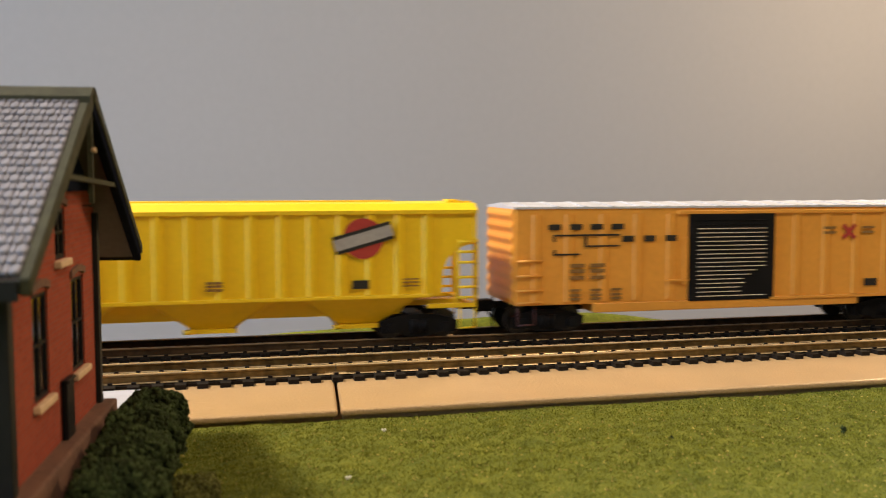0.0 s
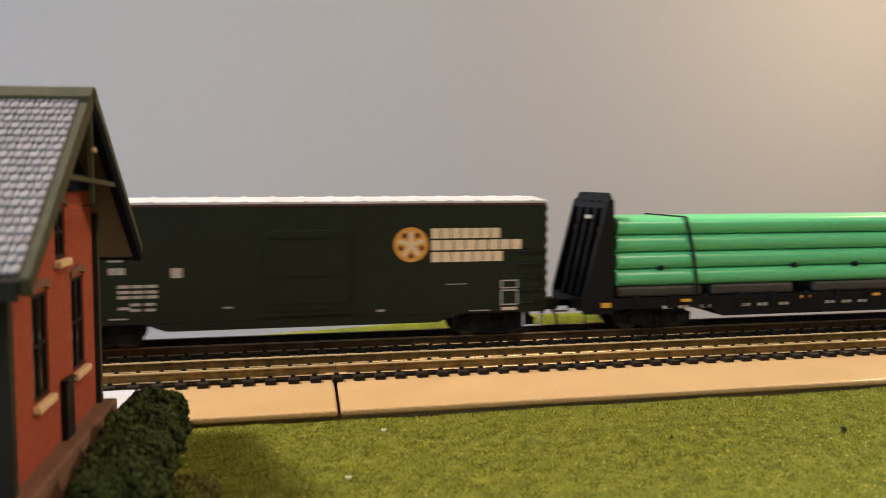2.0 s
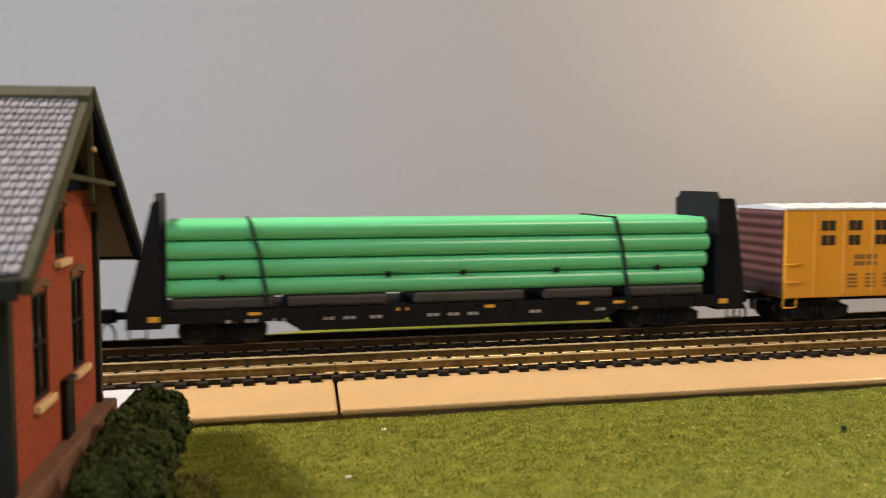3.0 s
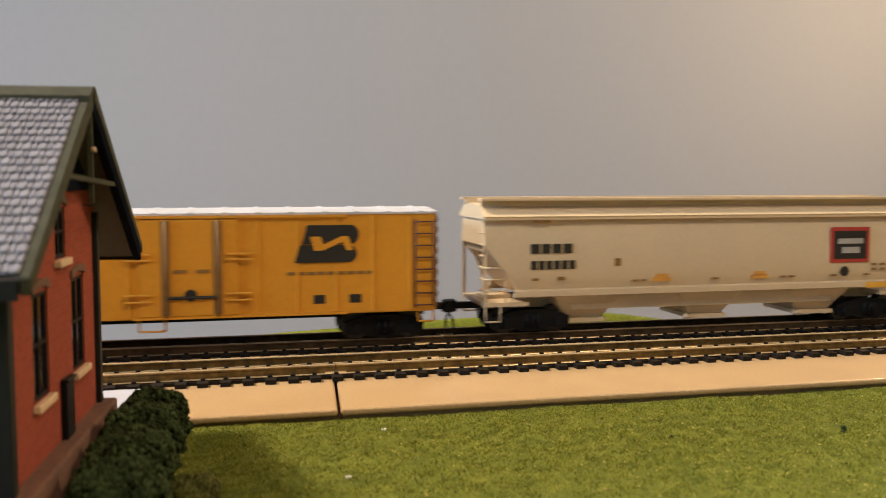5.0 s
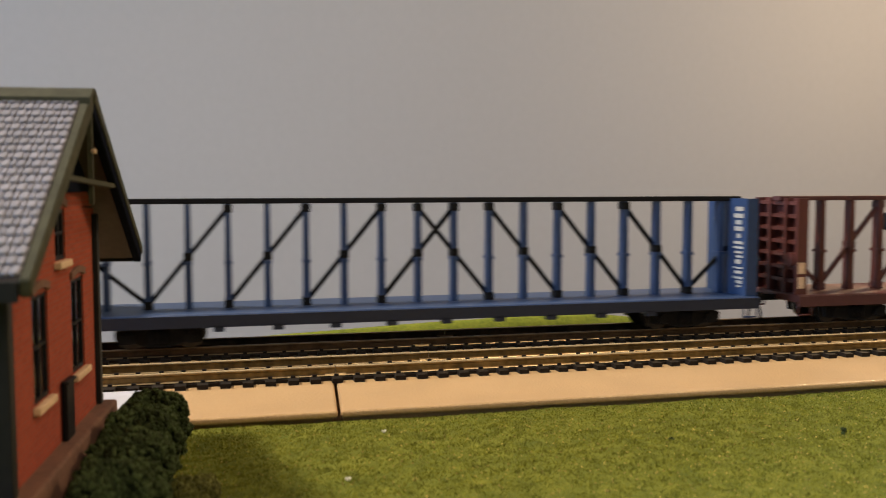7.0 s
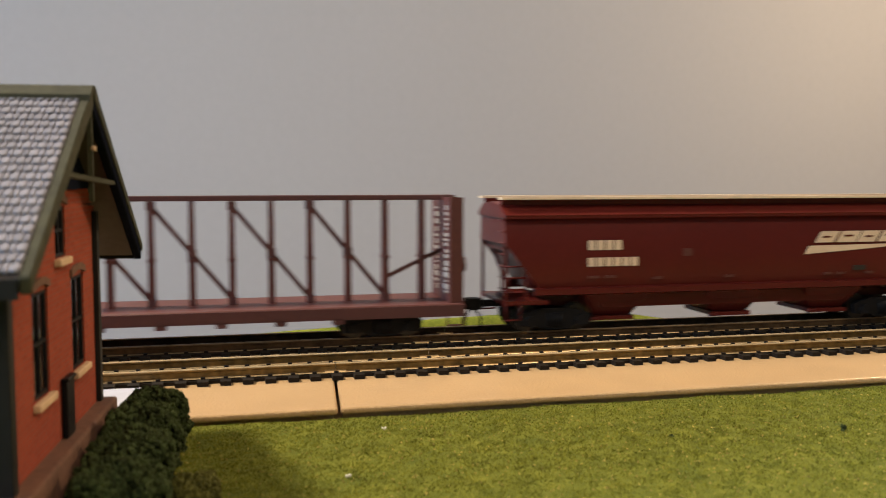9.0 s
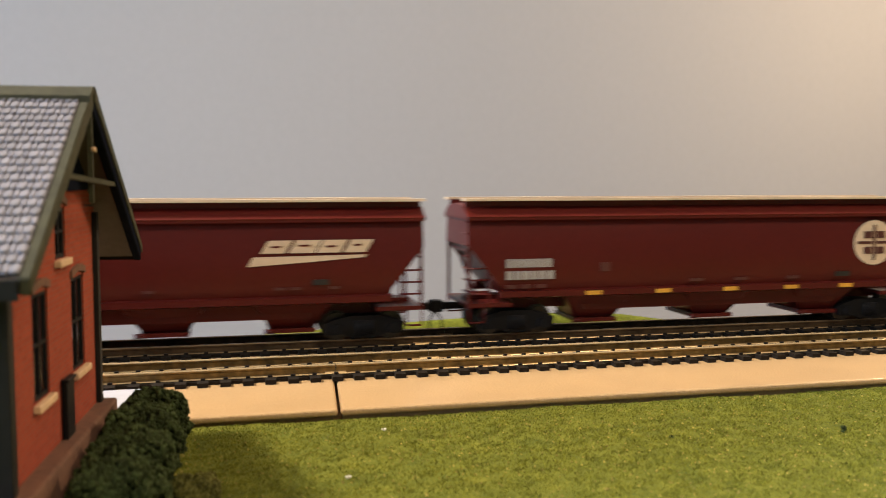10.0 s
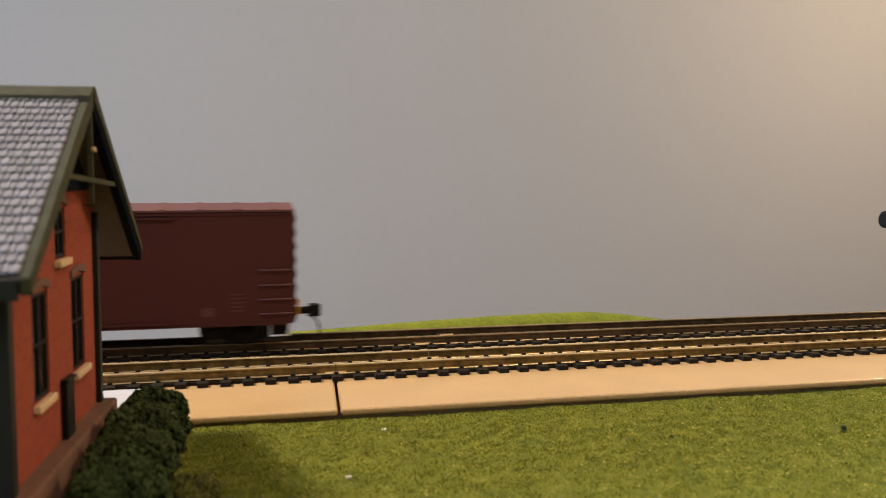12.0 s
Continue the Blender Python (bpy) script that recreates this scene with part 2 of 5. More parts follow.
simple_box("tabletop", (-2.75, 2.75, -0.35, 0.404, -0.030, -0.006), M["tabletop"], table, bevel=0.002)
for x in (-2.6, 0.0, 2.6):
    for y in (-0.30, 0.35):
        simple_box("leg", (x - 0.03, x + 0.03, y - 0.03, y + 0.03, ZF, -0.030), M["tabletop"], table)

# ---- trackbed boards, with an open joint between them ----
BF, BB = 0.2635, 0.387


def trackbed_board(x_front0, x_back0, x_front1, x_back1):
    bm = bmesh.new()
    prism(bm, [(x_front0, BF), (x_front1, BF), (x_back1, BB), (x_back0, BB)], "z", -0.0021, 0.0)
    rounded(bm, 0.0009, 3)
    # the softer layer under it stands back from the edges
    prism(bm, [(x_front0 + 0.001, BF + 0.003), (x_front1 - 0.001, BF + 0.003), (x_back1 - 0.001, BB - 0.003), (x_back0 + 0.001, BB - 0.003)], "z", -0.006, -0.0022)
    ob = part("trackbed_board", bm, M["board"])
    return tagged(ob, "smooth tan painted trackbed board with rounded edges", "trackbed board", "trackbed boards")


JF, JB = 0.0315, 0.0424  # the joint at the front edge and at the back edge
trackbed_board(-2.7, -2.7, JF - 0.00045, JB - 0.00045)
trackbed_board(JF + 0.00045, JB + 0.00045, 2.7, 2.7)

# ---- lawn ----


def lawn():
    nx, ny = 300, 110
    bm = bmesh.new()
    grid = []
    for j in range(ny + 1):
        row = []
        for i in range(nx + 1):
            u, v = i / nx, j / ny
            x = -0.25 + 0.75 * u
            y = -0.34 + (BF + 0.0020 + 0.34) * v ** 0.55
            z = GRASS + 0.0006 * noise.noise(Vector((x * 60, y * 60, 0))) + 0.0003 * noise.noise(Vector((x * 300, y * 300, 3)))
            edge = BF + 0.0001 + 0.0005 * noise.noise(Vector((x * 45, 7, 0)))
            if y > edge:
                z -= 0.0032
            row.append(bm.verts.new((x, y, z)))
        grid.append(row)
    for j in range(ny):
        for i in range(nx):
            bm.faces.new((grid[j][i], grid[j][i + 1], grid[j + 1][i + 1], grid[j + 1][i]))
    ob = part("ground", bm, M["lawn"], smooth=True)
    tagged(ob, "olive green flocked grass mat laid on the table", "grass mat", kind="structure")


lawn()


def flock():
    rng = np.random.default_rng(4)
    n = 150000
    x, y = rng.uniform(-0.06, 0.26, n), 0.15 + 0.1135 * rng.uniform(0, 1, n) ** 0.8
    edge = np.array([BF - 0.0005 + 0.0005 * noise.noise(Vector((a * 45, 7, 0))) for a in x])
    y = np.where(y > edge, y - 0.012, y)
    z = np.array([GRASS + 0.0006 * noise.noise(Vector((a * 60, b * 60, 0))) for a, b in zip(x, y)])
    ang = rng.uniform(0, 6.283, n)
    r = rng.uniform(0.0002, 0.00045, n)
    hgt = rng.uniform(0.0001, 0.00045, n)
    lean = rng.uniform(-0.0005, 0.0005, (n, 2))
    vs = np.zeros((n, 4, 3))
    for k in range(3):
        vs[:, k, 0], vs[:, k, 1], vs[:, k, 2] = x + r * np.cos(ang + 2.094 * k), y + r * np.sin(ang + 2.094 * k), z - 0.0002
    vs[:, 3, 0], vs[:, 3, 1], vs[:, 3, 2] = x + lean[:, 0], y + lean[:, 1], z + hgt
    base = np.arange(n)[:, None, None] * 4
    fs = (base + np.array([[0, 1, 3], [1, 2, 3], [2, 0, 3]])[None]).reshape(-1, 3)
    me = bpy.data.meshes.new("grass_flock")
    me.from_pydata(vs.reshape(-1, 3).tolist(), [], fs.tolist())
    me.materials.append(M["flock"])
    tagged(new("grass_flock", me), "short olive and yellow-green grass flock", "grass", kind="stuff")

    k = 2000
    sx, sy = rng.uniform(-0.02, 0.26, k), rng.uniform(0.16, 0.261, k)
    verts, faces = [], []
    for a, b in zip(sx, sy):
        o, c, r2 = len(verts), GRASS + 0.0006 * noise.noise(Vector((a * 60, b * 60, 0))) + 0.0004, rng.uniform(0.00012, 0.00036)
        verts += [(a - r2, b, c), (a + r2, b - r2, c), (a + r2 * 0.6, b + r2, c), (a, b, c + r2)]
        faces += [(o, o + 1, o + 3), (o + 1, o + 2, o + 3), (o + 2, o, o + 3)]
    me = bpy.data.meshes.new("grass_flecks")
    me.from_pydata(verts, [], faces)
    me.materials.append(M["fleck"])
    tagged(new("grass_flecks", me), "pale yellow flecks in the grass flock", "grass", kind="stuff")


flock()


def mound():
    """A low green rise behind the rear track."""
    bm = bmesh.new()
    rows = []
    for i in range(61):
        x = -0.08 + 0.33 * i / 60
        u = max(-1.0, min(1.0, (x - 0.155) / (0.22 if x < 0.155 else 0.07)))
        top = -0.0015 + 0.0068 * (0.5 + 0.5 * math.cos(math.pi * u)) + 0.0003 * noise.noise(Vector((x * 90, 1, 0)))
        rows.append([bm.verts.new((x, y, -0.006 + (top + 0.006) * k)) for y, k in ((0.3875, 0.0), (0.390, 0.55), (0.394, 0.93), (0.397, 1.0), (0.400, 0.93), (0.403, 0.0))])
    for a, b in zip(rows, rows[1:]):
        for k in range(5):
            bm.faces.new((a[k], b[k], b[k + 1], a[k + 1]))
        bm.faces.new((a[5], b[5], b[0], a[0]))
    bm.faces.new(rows[0])
    bm.faces.new(rows[-1][::-1])
    bmesh.ops.recalc_face_normals(bm, faces=bm.faces)
    tagged(part("grass_mound", bm, M["mound"], smooth=True), "low bright green grassy rise behind the rear track", "mound")


mound()

# ---- tracks ----
TIE_TOP, RAIL_TOP = 0.0015, 0.0045
NEAR_Y, REAR_Y = 0.3156, 0.3622
TIE_STEP = 0.0071


def rail_outline(y):
    w = [(-0.0012, 0), (0.0012, 0), (0.0012, 0.0003), (0.0004, 0.0006), (0.0003, 0.0020), (0.0006, 0.0023), (0.0006, 0.0029), (0.0004, 0.0030),
         (-0.0004, 0.0030), (-0.0006, 0.0029), (-0.0006, 0.0023), (-0.0003, 0.0020), (-0.0004, 0.0006), (-0.0012, 0.0003)]
    return [(y + a, TIE_TOP + b) for a, b in w]


def tie_mesh():
    bm = bmesh.new()
    box(bm, -0.0017, 0.0017, -0.0150, 0.0150, 0.0, 0.0015)
    for s in (-1, 1):
        for k in (-1, 1):
            y = s * 0.0089 + k * 0.0016
            box(bm, -0.0007, 0.0007, y - 0.0004, y + 0.0004, 0.0013, 0.0022)
    bmesh.ops.recalc_face_normals(bm, faces=bm.faces)
    me = bpy.data.meshes.new("sleeper")
    bm.to_mesh(me)
    bm.free()
    me.materials.append(M["tie"])
    return me


TIE = tie_mesh()


def track(y, gaps, material, polish_glint, label):
    t = thing("railway_track", label, "railway track", "parallel railway tracks")
    for s in (-1, 1):
        yw = y + s * 0.0089
        gap_x = gaps[0] if s < 0 else gaps[1]
        simple_box("sleeper_web", (-2.68, 2.68, yw - 0.0021, yw + 0.0021, 0.0, 0.0011), M["tie"], t)
        for x0, x1 in ((-2.68, gap_x - 0.0001), (gap_x + 0.0001, 2.68)):
            bm = bmesh.new()
            prism(bm, rail_outline(y + s * 0.0089), "x", x0, x1)
            rail = part("rail", bm, material, t)
            bm = bmesh.new()
            z = TIE_TOP + 0.0030
            prism(bm, [(yw - 0.0007, z - 0.0002), (yw + 0.0007, z - 0.0002), (yw + 0.0006, z + 0.0001), (yw + 0.0002, z + 0.0002), (yw - 0.0002, z + 0.0002), (yw - 0.0006, z + 0.0001)], "x", x0, x1)
            part("rail_head", bm, polish_glint, rail, "polished rail head")
            # foot strip in the bright metal: a painted highlight along its edge
            bm = bmesh.new()
            prism(bm, [(yw - 0.0015, TIE_TOP + 0.0001), (yw + 0.0015, TIE_TOP + 0.0001), (yw + 0.0014, TIE_TOP + 0.0003), (yw + 0.0004, TIE_TOP + 0.0005), (yw - 0.0004, TIE_TOP + 0.0005), (yw - 0.0014, TIE_TOP + 0.0003)], "x", x0, x1)
            part("rail_foot", bm, polish_glint, rail)
        bm = bmesh.new()
        yy = y + s * 0.0089
        prism(bm, [(yy - 0.0016, TIE_TOP + 0.0001), (yy + 0.0016, TIE_TOP + 0.0001), (yy + 0.0012, TIE_TOP + 0.0007), (yy + 0.0005, TIE_TOP + 0.0009),
                   (yy - 0.0005, TIE_TOP + 0.0009), (yy - 0.0012, TIE_TOP + 0.0007)], "x", gap_x - 0.0035, gap_x + 0.0035)
        part("rail_joiner", bm, M["joiner"], t, "bright metal rail joiner")
    rest = bmesh.new()
    rng = random.Random(int(y * 1e4))
    n = int(2.66 / TIE_STEP)
    for i in range(-n, n + 1):
        x = i * TIE_STEP + rng.uniform(-0.0002, 0.0002)
        if -0.2 < x < 0.6:
            shared("sleeper", TIE, t, pose(x, y, 0, 0, 0, rng.uniform(-0.8, 0.8)))
        else:
            box(rest, x - 0.0017, x + 0.0017, y - 0.015, y + 0.015, 0, TIE_TOP)
    bmesh.ops.recalc_face_normals(rest, faces=rest.faces)
    tagged(part("sleepers", rest, M["tie"], t), kind="stuff")


track(NEAR_Y, (0.0354, 0.0711), M["rail"], M["polish_glint"], "empty near track, brassy rails on black sleepers")
# rear rails take the darker copies, which hold the shade under the train
track(REAR_Y, (0.0747, 0.0881), M["rail_in_shade"], M["polish_in_shade"], "rear track under the train, rails on black sleepers")

# ---- station building ----
HW, HN, HO_, HE = 0.033, 0.0412, 0.007, 0.021  # half the wall's width, verge and eave overhang
HL = 0.115
Z0, ZE, ZR = 0.0098, 0.0475, 0.0851
PITCH = (ZR - ZE) / (HW + HE)


def station():
    h = thing("station_house", "red brick station house with grey tiled gable roof", "house", m=pose(-0.0345, 0.215, 0, 0, 0, -4.7))
    under = lambda y: ZR - 0.0030 - abs(y) * PITCH
    # gable wall with three openings
    bm = bmesh.new()
    t = 0.003
    cols = [-HN, -0.0230, -0.0115, -0.0044, 0.0044, 0.0080, 0.0200, HW]
    rowz = [Z0, 0.0222, 0.0437, 0.0490, 0.0600]
    holes = {(1, 1), (5, 1), (3, 3)}
    for i in range(7):
        for j in range(4):
            if (i, j) in holes:
                continue
            y0, y1, z0, z1 = cols[i], cols[i + 1], rowz[j], rowz[j + 1]
            top0, top1 = min(z1, under(y0)), min(z1, under(y1))
            if top0 <= z0 and top1 <= z0:
                continue
            prism(bm, [(y0, z0), (y1, z0), (y1, max(z0 + 1e-5, top1)), (y0, max(z0 + 1e-5, top0))], "x", -t, 0)
    zt = rowz[-1]
    half = (ZR - 0.003 - zt) / PITCH
    prism(bm, [(-half, zt), (half, zt), (0.0, ZR - 0.003)], "x", -t, 0)
    bmesh.ops.remove_doubles(bm, verts=bm.verts, dist=1e-6)
    # dark panel over the brick, painted shade below the roof overhang
    gz = 0.0635
    gh = (ZR - 0.0032 - gz) / PITCH
    gable = bmesh.new()
    prism(gable, [(-gh, gz), (gh, gz), (0.0, ZR - 0.0032)], "x", 0.0003, 0.0009)
    part("gable_shade_panel", gable, M["trim_shade"], h, "dark panel for the shade in the gable top")
    part("gable_wall", bm, M["brick"], h, "red brick gable wall")
    for y0, y1 in ((-HN, -HN + t), (HW - t, HW)):
        simple_box("side_wall", (-HL, -t - 0.0001, y0, y1, Z0, under(max(abs(y0), abs(y1)))), M["brick"], h)
    simple_box("back_wall", (-HL, -HL + t, -HN + t, HW - t, Z0, under(HN)), M["brick"], h)
    # corner posts
    for y0, y1 in ((-HN - 0.0004, -HN + 0.0026), (HW - 0.0022, HW + 0.0004)):
        simple_box("corner_post", (-0.0020, 0.0012, y0, y1, Z0, under(max(abs(y0), abs(y1))) - 0.001), M["trim_dark"], h, bevel=0.0002)
    # windows
    for y0, y1, z0, z1 in ((-0.0230, -0.0115, 0.0222, 0.0437), (0.0080, 0.0200, 0.0222, 0.0437), (-0.0044, 0.0044, 0.0490, 0.0600)):
        bm = bmesh.new()
        w = 0.0009
        for a in ((y0, y0 + w, z0, z1), (y1 - w, y1, z0, z1), (y0 + w, y1 - w, z1 - w, z1), (y0 + w, y1 - w, z0, z0 + w),
                  ((y0 + y1) / 2 - w / 3, (y0 + y1) / 2 + w / 3, z0 + w, z1 - w), (y0 + w, (y0 + y1) / 2 - w / 3, (z0 + z1) / 2, (z0 + z1) / 2 + w * 0.7),
                  ((y0 + y1) / 2 + w / 3, y1 - w, (z0 + z1) / 2, (z0 + z1) / 2 + w * 0.7)):
            box(bm, -0.0014, -0.0004, *a)
        win = part("window", bm, M["black"], h, "dark framed sash window")
        simple_box("pane", (-0.0011, -0.0008, y0 + w, y1 - w, z0 + w, z1 - w), M["glass"], win)
        simple_box("window_sill", (-0.0014, 0.0014, y0 - 0.0008, y1 + 0.0008, z0 - 0.0017, z0 - 0.0001), M["sill"], h, "pale stone window sill", bevel=0.0003)
        bm = bmesh.new()
        n = 8
        arc = [(y0 - 0.0006 + (y1 - y0 + 0.0012) * i / n, z1 + 0.0002 + 0.0010 * math.sin(math.pi * i / n)) for i in range(n + 1)]
        prism(bm, arc + [(y, z + 0.0016) for y, z in arc[::-1]], "x", -0.001, 0.0006)
        part("window_head", bm, M["plinth"], h, "brown arched window head")
    # roof slabs, ridge cap, barge boards and the gable frame
    for s in (-1, 1):
        bm = bmesh.new()
        e, ez = (HW + HE, ZE) if s > 0 else (-HW - HE + 0.0035, ZE + 0.0035 * PITCH)
        prism(bm, [(0, ZR - 0.0002), (e, ez - 0.0002), (e, ez - 0.0026), (0, ZR - 0.0030)], "x", -HL - 0.006, HO_ - 0.0012)
        part("roof_slab", bm, M["soffit"], h, "brown roof underside")
        bm = bmesh.new()
        deep = 0.0 if s < 0 else 0.0009
        prism(bm, [(0, ZR + 0.0004), (e * 1.01, ez + 0.0001), (e * 1.01, ez - 0.0030 - deep), (0, ZR - 0.0038 - deep)], "x", HO_ - 0.0012, HO_ + 0.0008)
        rounded(bm, 0.0003, 1)
        # the far board's darker colour stands for its unlit side
        part("barge_board", bm, M["trim"] if s < 0 else M["trim_shade"], h, "olive grey barge board" if s < 0 else "barge board with shade painted in dark navy")
        if s > 0:
            bm = bmesh.new()
            prism(bm, [(0, ZR + 0.0009), (e * 1.02, ez + 0.0006), (e * 1.02, ez - 0.0016), (0, ZR - 0.0020)], "x", HO_ - 0.0010, HO_ + 0.0011)
            part("verge_strip", bm, M["trim"], h, "thin olive grey verge strip")
        bm = bmesh.new()
        box(bm, -HL - 0.006, HO_ - 0.0012, min(e * 1.01, e * 1.03), max(e * 1.01, e * 1.03), ez - 0.0036, ez - 0.0002)
        bmesh.ops.recalc_face_normals(bm, faces=bm.faces)
        part("gutter", bm, M["trim_dark"], h, "dark gutter along the eave")
    bm = bmesh.new()
    prism(bm, [(-0.0046, ZR - 0.0030), (0, ZR - 0.0002), (0.0046, ZR - 0.0030), (0.0042, ZR - 0.0014), (0.0016, ZR + 0.0006), (0, ZR + 0.0009), (-0.0016, ZR + 0.0006), (-0.0042, ZR - 0.0014)], "x", -HL - 0.006, HO_ + 0.0010)
    part("ridge_cap", bm, M["trim"], h, "olive grey ridge cap")
    bm = bmesh.new()
    zc = 0.0650
    yc = (ZR - 0.004 - zc) / PITCH
    prism(bm, [(-yc, zc + 0.0014), (yc, zc - 0.0006), (yc, zc + 0.0004), (-yc, zc + 0.0024)], "x", HO_ - 0.0008, HO_ + 0.0004)
    box(bm, HO_ - 0.0007, HO_ + 0.0003, -0.0005, 0.0005, zc + 0.0016, ZR - 0.004)
    box(bm, HO_ - 0.0007, HO_ + 0.0003, -0.0005, 0.0005, zc - 0.004, zc)
    bmesh.ops.recalc_face_normals(bm, faces=bm.faces)
    frame_ob = part("gable_frame", bm, M["trim"], h, "slim king post and collar tie")
    bm = bmesh.new()
    rod(bm, (HO_, 0, 0.0725), (HO_ + 0.0010, 0, 0.0725), 0.0006, 10)
    part("boss", bm, M["sill"], frame_ob, "small pale boss")
    # plinth and a utility box against the wall
    simple_box("plinth", (-HL, 0.0040, -HN - 0.008, HW + 0.0035, GRASS - 0.003, Z0), M["plinth"], h, "brown stone plinth", bevel=0.0006)
    bm = bmesh.new()
    box(bm, 0.0002, 0.0014, -0.0035, 0.0030, Z0, 0.0222)
    box(bm, 0.0002, 0.0018, -0.0038, 0.0033, 0.0222, 0.0230)
    rounded(bm, 0.0002, 1)
    part("wall_box", bm, M["black"], h, "dark metal box against the wall")
    # tiles: staggered courses on both slopes
    rowsn, pitch = 25, 0.00285
    slope = math.hypot(HW + HE, ZR - ZE)
    dy, dz = (HW + HE) / slope, -(ZR - ZE) / slope
    step = slope / rowsn

    def tile_mesh(name, tw):
        """A bowed tile whose lower end laps over the next course."""
        bm = bmesh.new()
        n = 5
        top = []
        for v in (0.0, 0.7, 1.0):
            row = []
            for i in range(n):
                u = i / (n - 1) - 0.5
                lap = v * (1.16 - 0.14 * (2 * u) ** 2)
                row.append(bm.verts.new((u * tw, -lap * step, 0.0002 + 0.00042 * v + 0.00022 * (1 - (2 * u) ** 2) - (0.00012 if v == 1.0 else 0))))
            top.append(row)
        low = [bm.verts.new((v.co.x, v.co.y, 0.0)) for v in top[2]]
        for a, b in ((top[0], top[1]), (top[1], top[2]), (top[2], low)):
            for i in range(n - 1):
                f = bm.faces.new((a[i], b[i], b[i + 1], a[i + 1]))
                f.smooth = b is not low
        for i in (0, n - 1):
            bm.faces.new((top[0][i], top[1][i], top[2][i], low[i]))
        bmesh.ops.recalc_face_normals(bm, faces=bm.faces)
        me = bpy.data.meshes.new(name)
        bm.to_mesh(me)
        me.materials.append(M["tile"])
        bm.verts.index_update()
        out = me, [v.co.copy() for v in bm.verts], [[v.index for v in f.verts] for f in bm.faces]
        bm.free()
        return out

    kinds = [(0.64, tile_mesh("roof_tile", pitch * 0.635)), (0.36, tile_mesh("roof_tile", pitch * 0.355))]
    rng = random.Random(5)
    verts, faces = [], []
    ang = math.degrees(math.atan2(ZR - ZE, HW + HE))
    for s in (-1, 1):
        for r in range(1, rowsn if s > 0 else rowsn - 2):
            k = r % 2
            x = HO_ - 0.0012
            while x > -HL - 0.004:
                share, (me, tv, tf) = kinds[k % 2]
                wide = share * pitch
                d = r * step
                m = pose(x - wide / 2, s * d * dy, ZR + d * dz, 0, 0, 0 if s < 0 else 180) @ pose(0, 0, 0, ang, rng.uniform(-1.2, 1.2), rng.uniform(-1.2, 1.2))
                if s < 0 and x > -0.0100:
                    shared("roof_tile", me, h, m)
                else:
                    o = len(verts)
                    verts.extend((m @ c)[:] for c in tv)
                    faces.extend([[i + o for i in f] for f in tf])
                x -= wide
                k += 1
    me = bpy.data.meshes.new("roof_tiles")
    me.from_pydata(verts, [], faces)
    me.materials.append(M["tile_far"])
    rest = new("roof_tiles", me)
    rest.parent = h
    tagged(rest, kind="stuff")


station()

# ---- hedge and scraps on the lawn ----


def clump_mesh(seed, r):
    bm = bmesh.new()
    bmesh.ops.create_icosphere(bm, subdivisions=1, radius=r)
    rng = random.Random(seed)
    for v in bm.verts:
        v.co *= rng.uniform(0.6, 1.35)
    me = [v.co.copy() for v in bm.verts], [[v.index for v in f.verts] for f in bm.faces]
    bm.free()
    return me


CLUMPS = [clump_mesh(i, 0.00055) for i in range(6)]


def bush(x, y, rx, ry, height, material, label, seed, count):
    rng = random.Random(seed)
    verts, faces = [], []
    for _ in range(count):
        a, b = rng.uniform(0, 6.283), rng.random()
        up = rng.random() ** 0.7
        ring = math.sqrt(max(0.0, 1 - max(0.0, (up - 0.70) / 0.30) ** 2.6)) * (0.82 + 0.3 * noise.noise(Vector((3 * math.cos(a) + seed, 3 * math.sin(a), 4 * up))))
        if b < 0.30:
            ring *= math.sqrt(rng.random())
        px, py = math.cos(a), math.sin(a)
        k = 1.0 / (abs(px) ** 3 + abs(py) ** 3) ** (1 / 3)
        c = Vector((x + rx * ring * px * k, y + ry * ring * py * k, GRASS - 0.0006 + height * up * (0.93 + 0.14 * noise.noise(Vector((a, up * 3, seed))))))
        vs, fs = rng.choice(CLUMPS)
        rot = Euler((rng.uniform(0, 6), rng.uniform(0, 6), rng.uniform(0, 6))).to_matrix() * rng.uniform(0.6, 1.5)
        o = len(verts)
        verts.extend((c + rot @ v)[:] for v in vs)
        faces.extend([[i + o for i in f] for f in fs])
    me = bpy.data.meshes.new("crown")
    me.from_pydata(verts, [], faces)
    me.materials.append(material)
    b = thing("hedge_bush", label, "bush", "hedge beside the station", pose(0, 0, 0))
    ob = new("crown", me)
    ob.parent = b
    bm = bmesh.new()
    prism(bm, [(x - rx * 0.6, y - ry * 0.6), (x + rx * 0.6, y - ry * 0.6), (x + rx * 0.6, y + ry * 0.6), (x - rx * 0.6, y + ry * 0.6)], "z", GRASS - 0.002, GRASS + height * 0.75)
    rounded(bm, min(rx, ry) * 0.3, 2)
    part("core", bm, material, b)


bush(-0.0180, 0.2440, 0.0092, 0.0085, 0.0168, M["hedge"], "dark green foam hedge bush beside the plinth", 1, 2600)
bush(-0.0198, 0.2270, 0.0092, 0.0095, 0.0165, M["hedge"], "dark green foam hedge bush beside the plinth", 2, 2600)
bush(-0.0203, 0.2090, 0.0095, 0.0095, 0.0150, M["hedge"], "dark green foam hedge bush beside the plinth", 3, 2600)
bush(-0.0212, 0.1900, 0.0100, 0.0100, 0.0145, M["hedge"], "dark green foam hedge bush beside the plinth", 4, 2400)
bush(-0.0070, 0.2040, 0.0055, 0.0075, 0.0050, M["hedge_olive"], "low olive brown foam bush on the grass", 5, 1300)

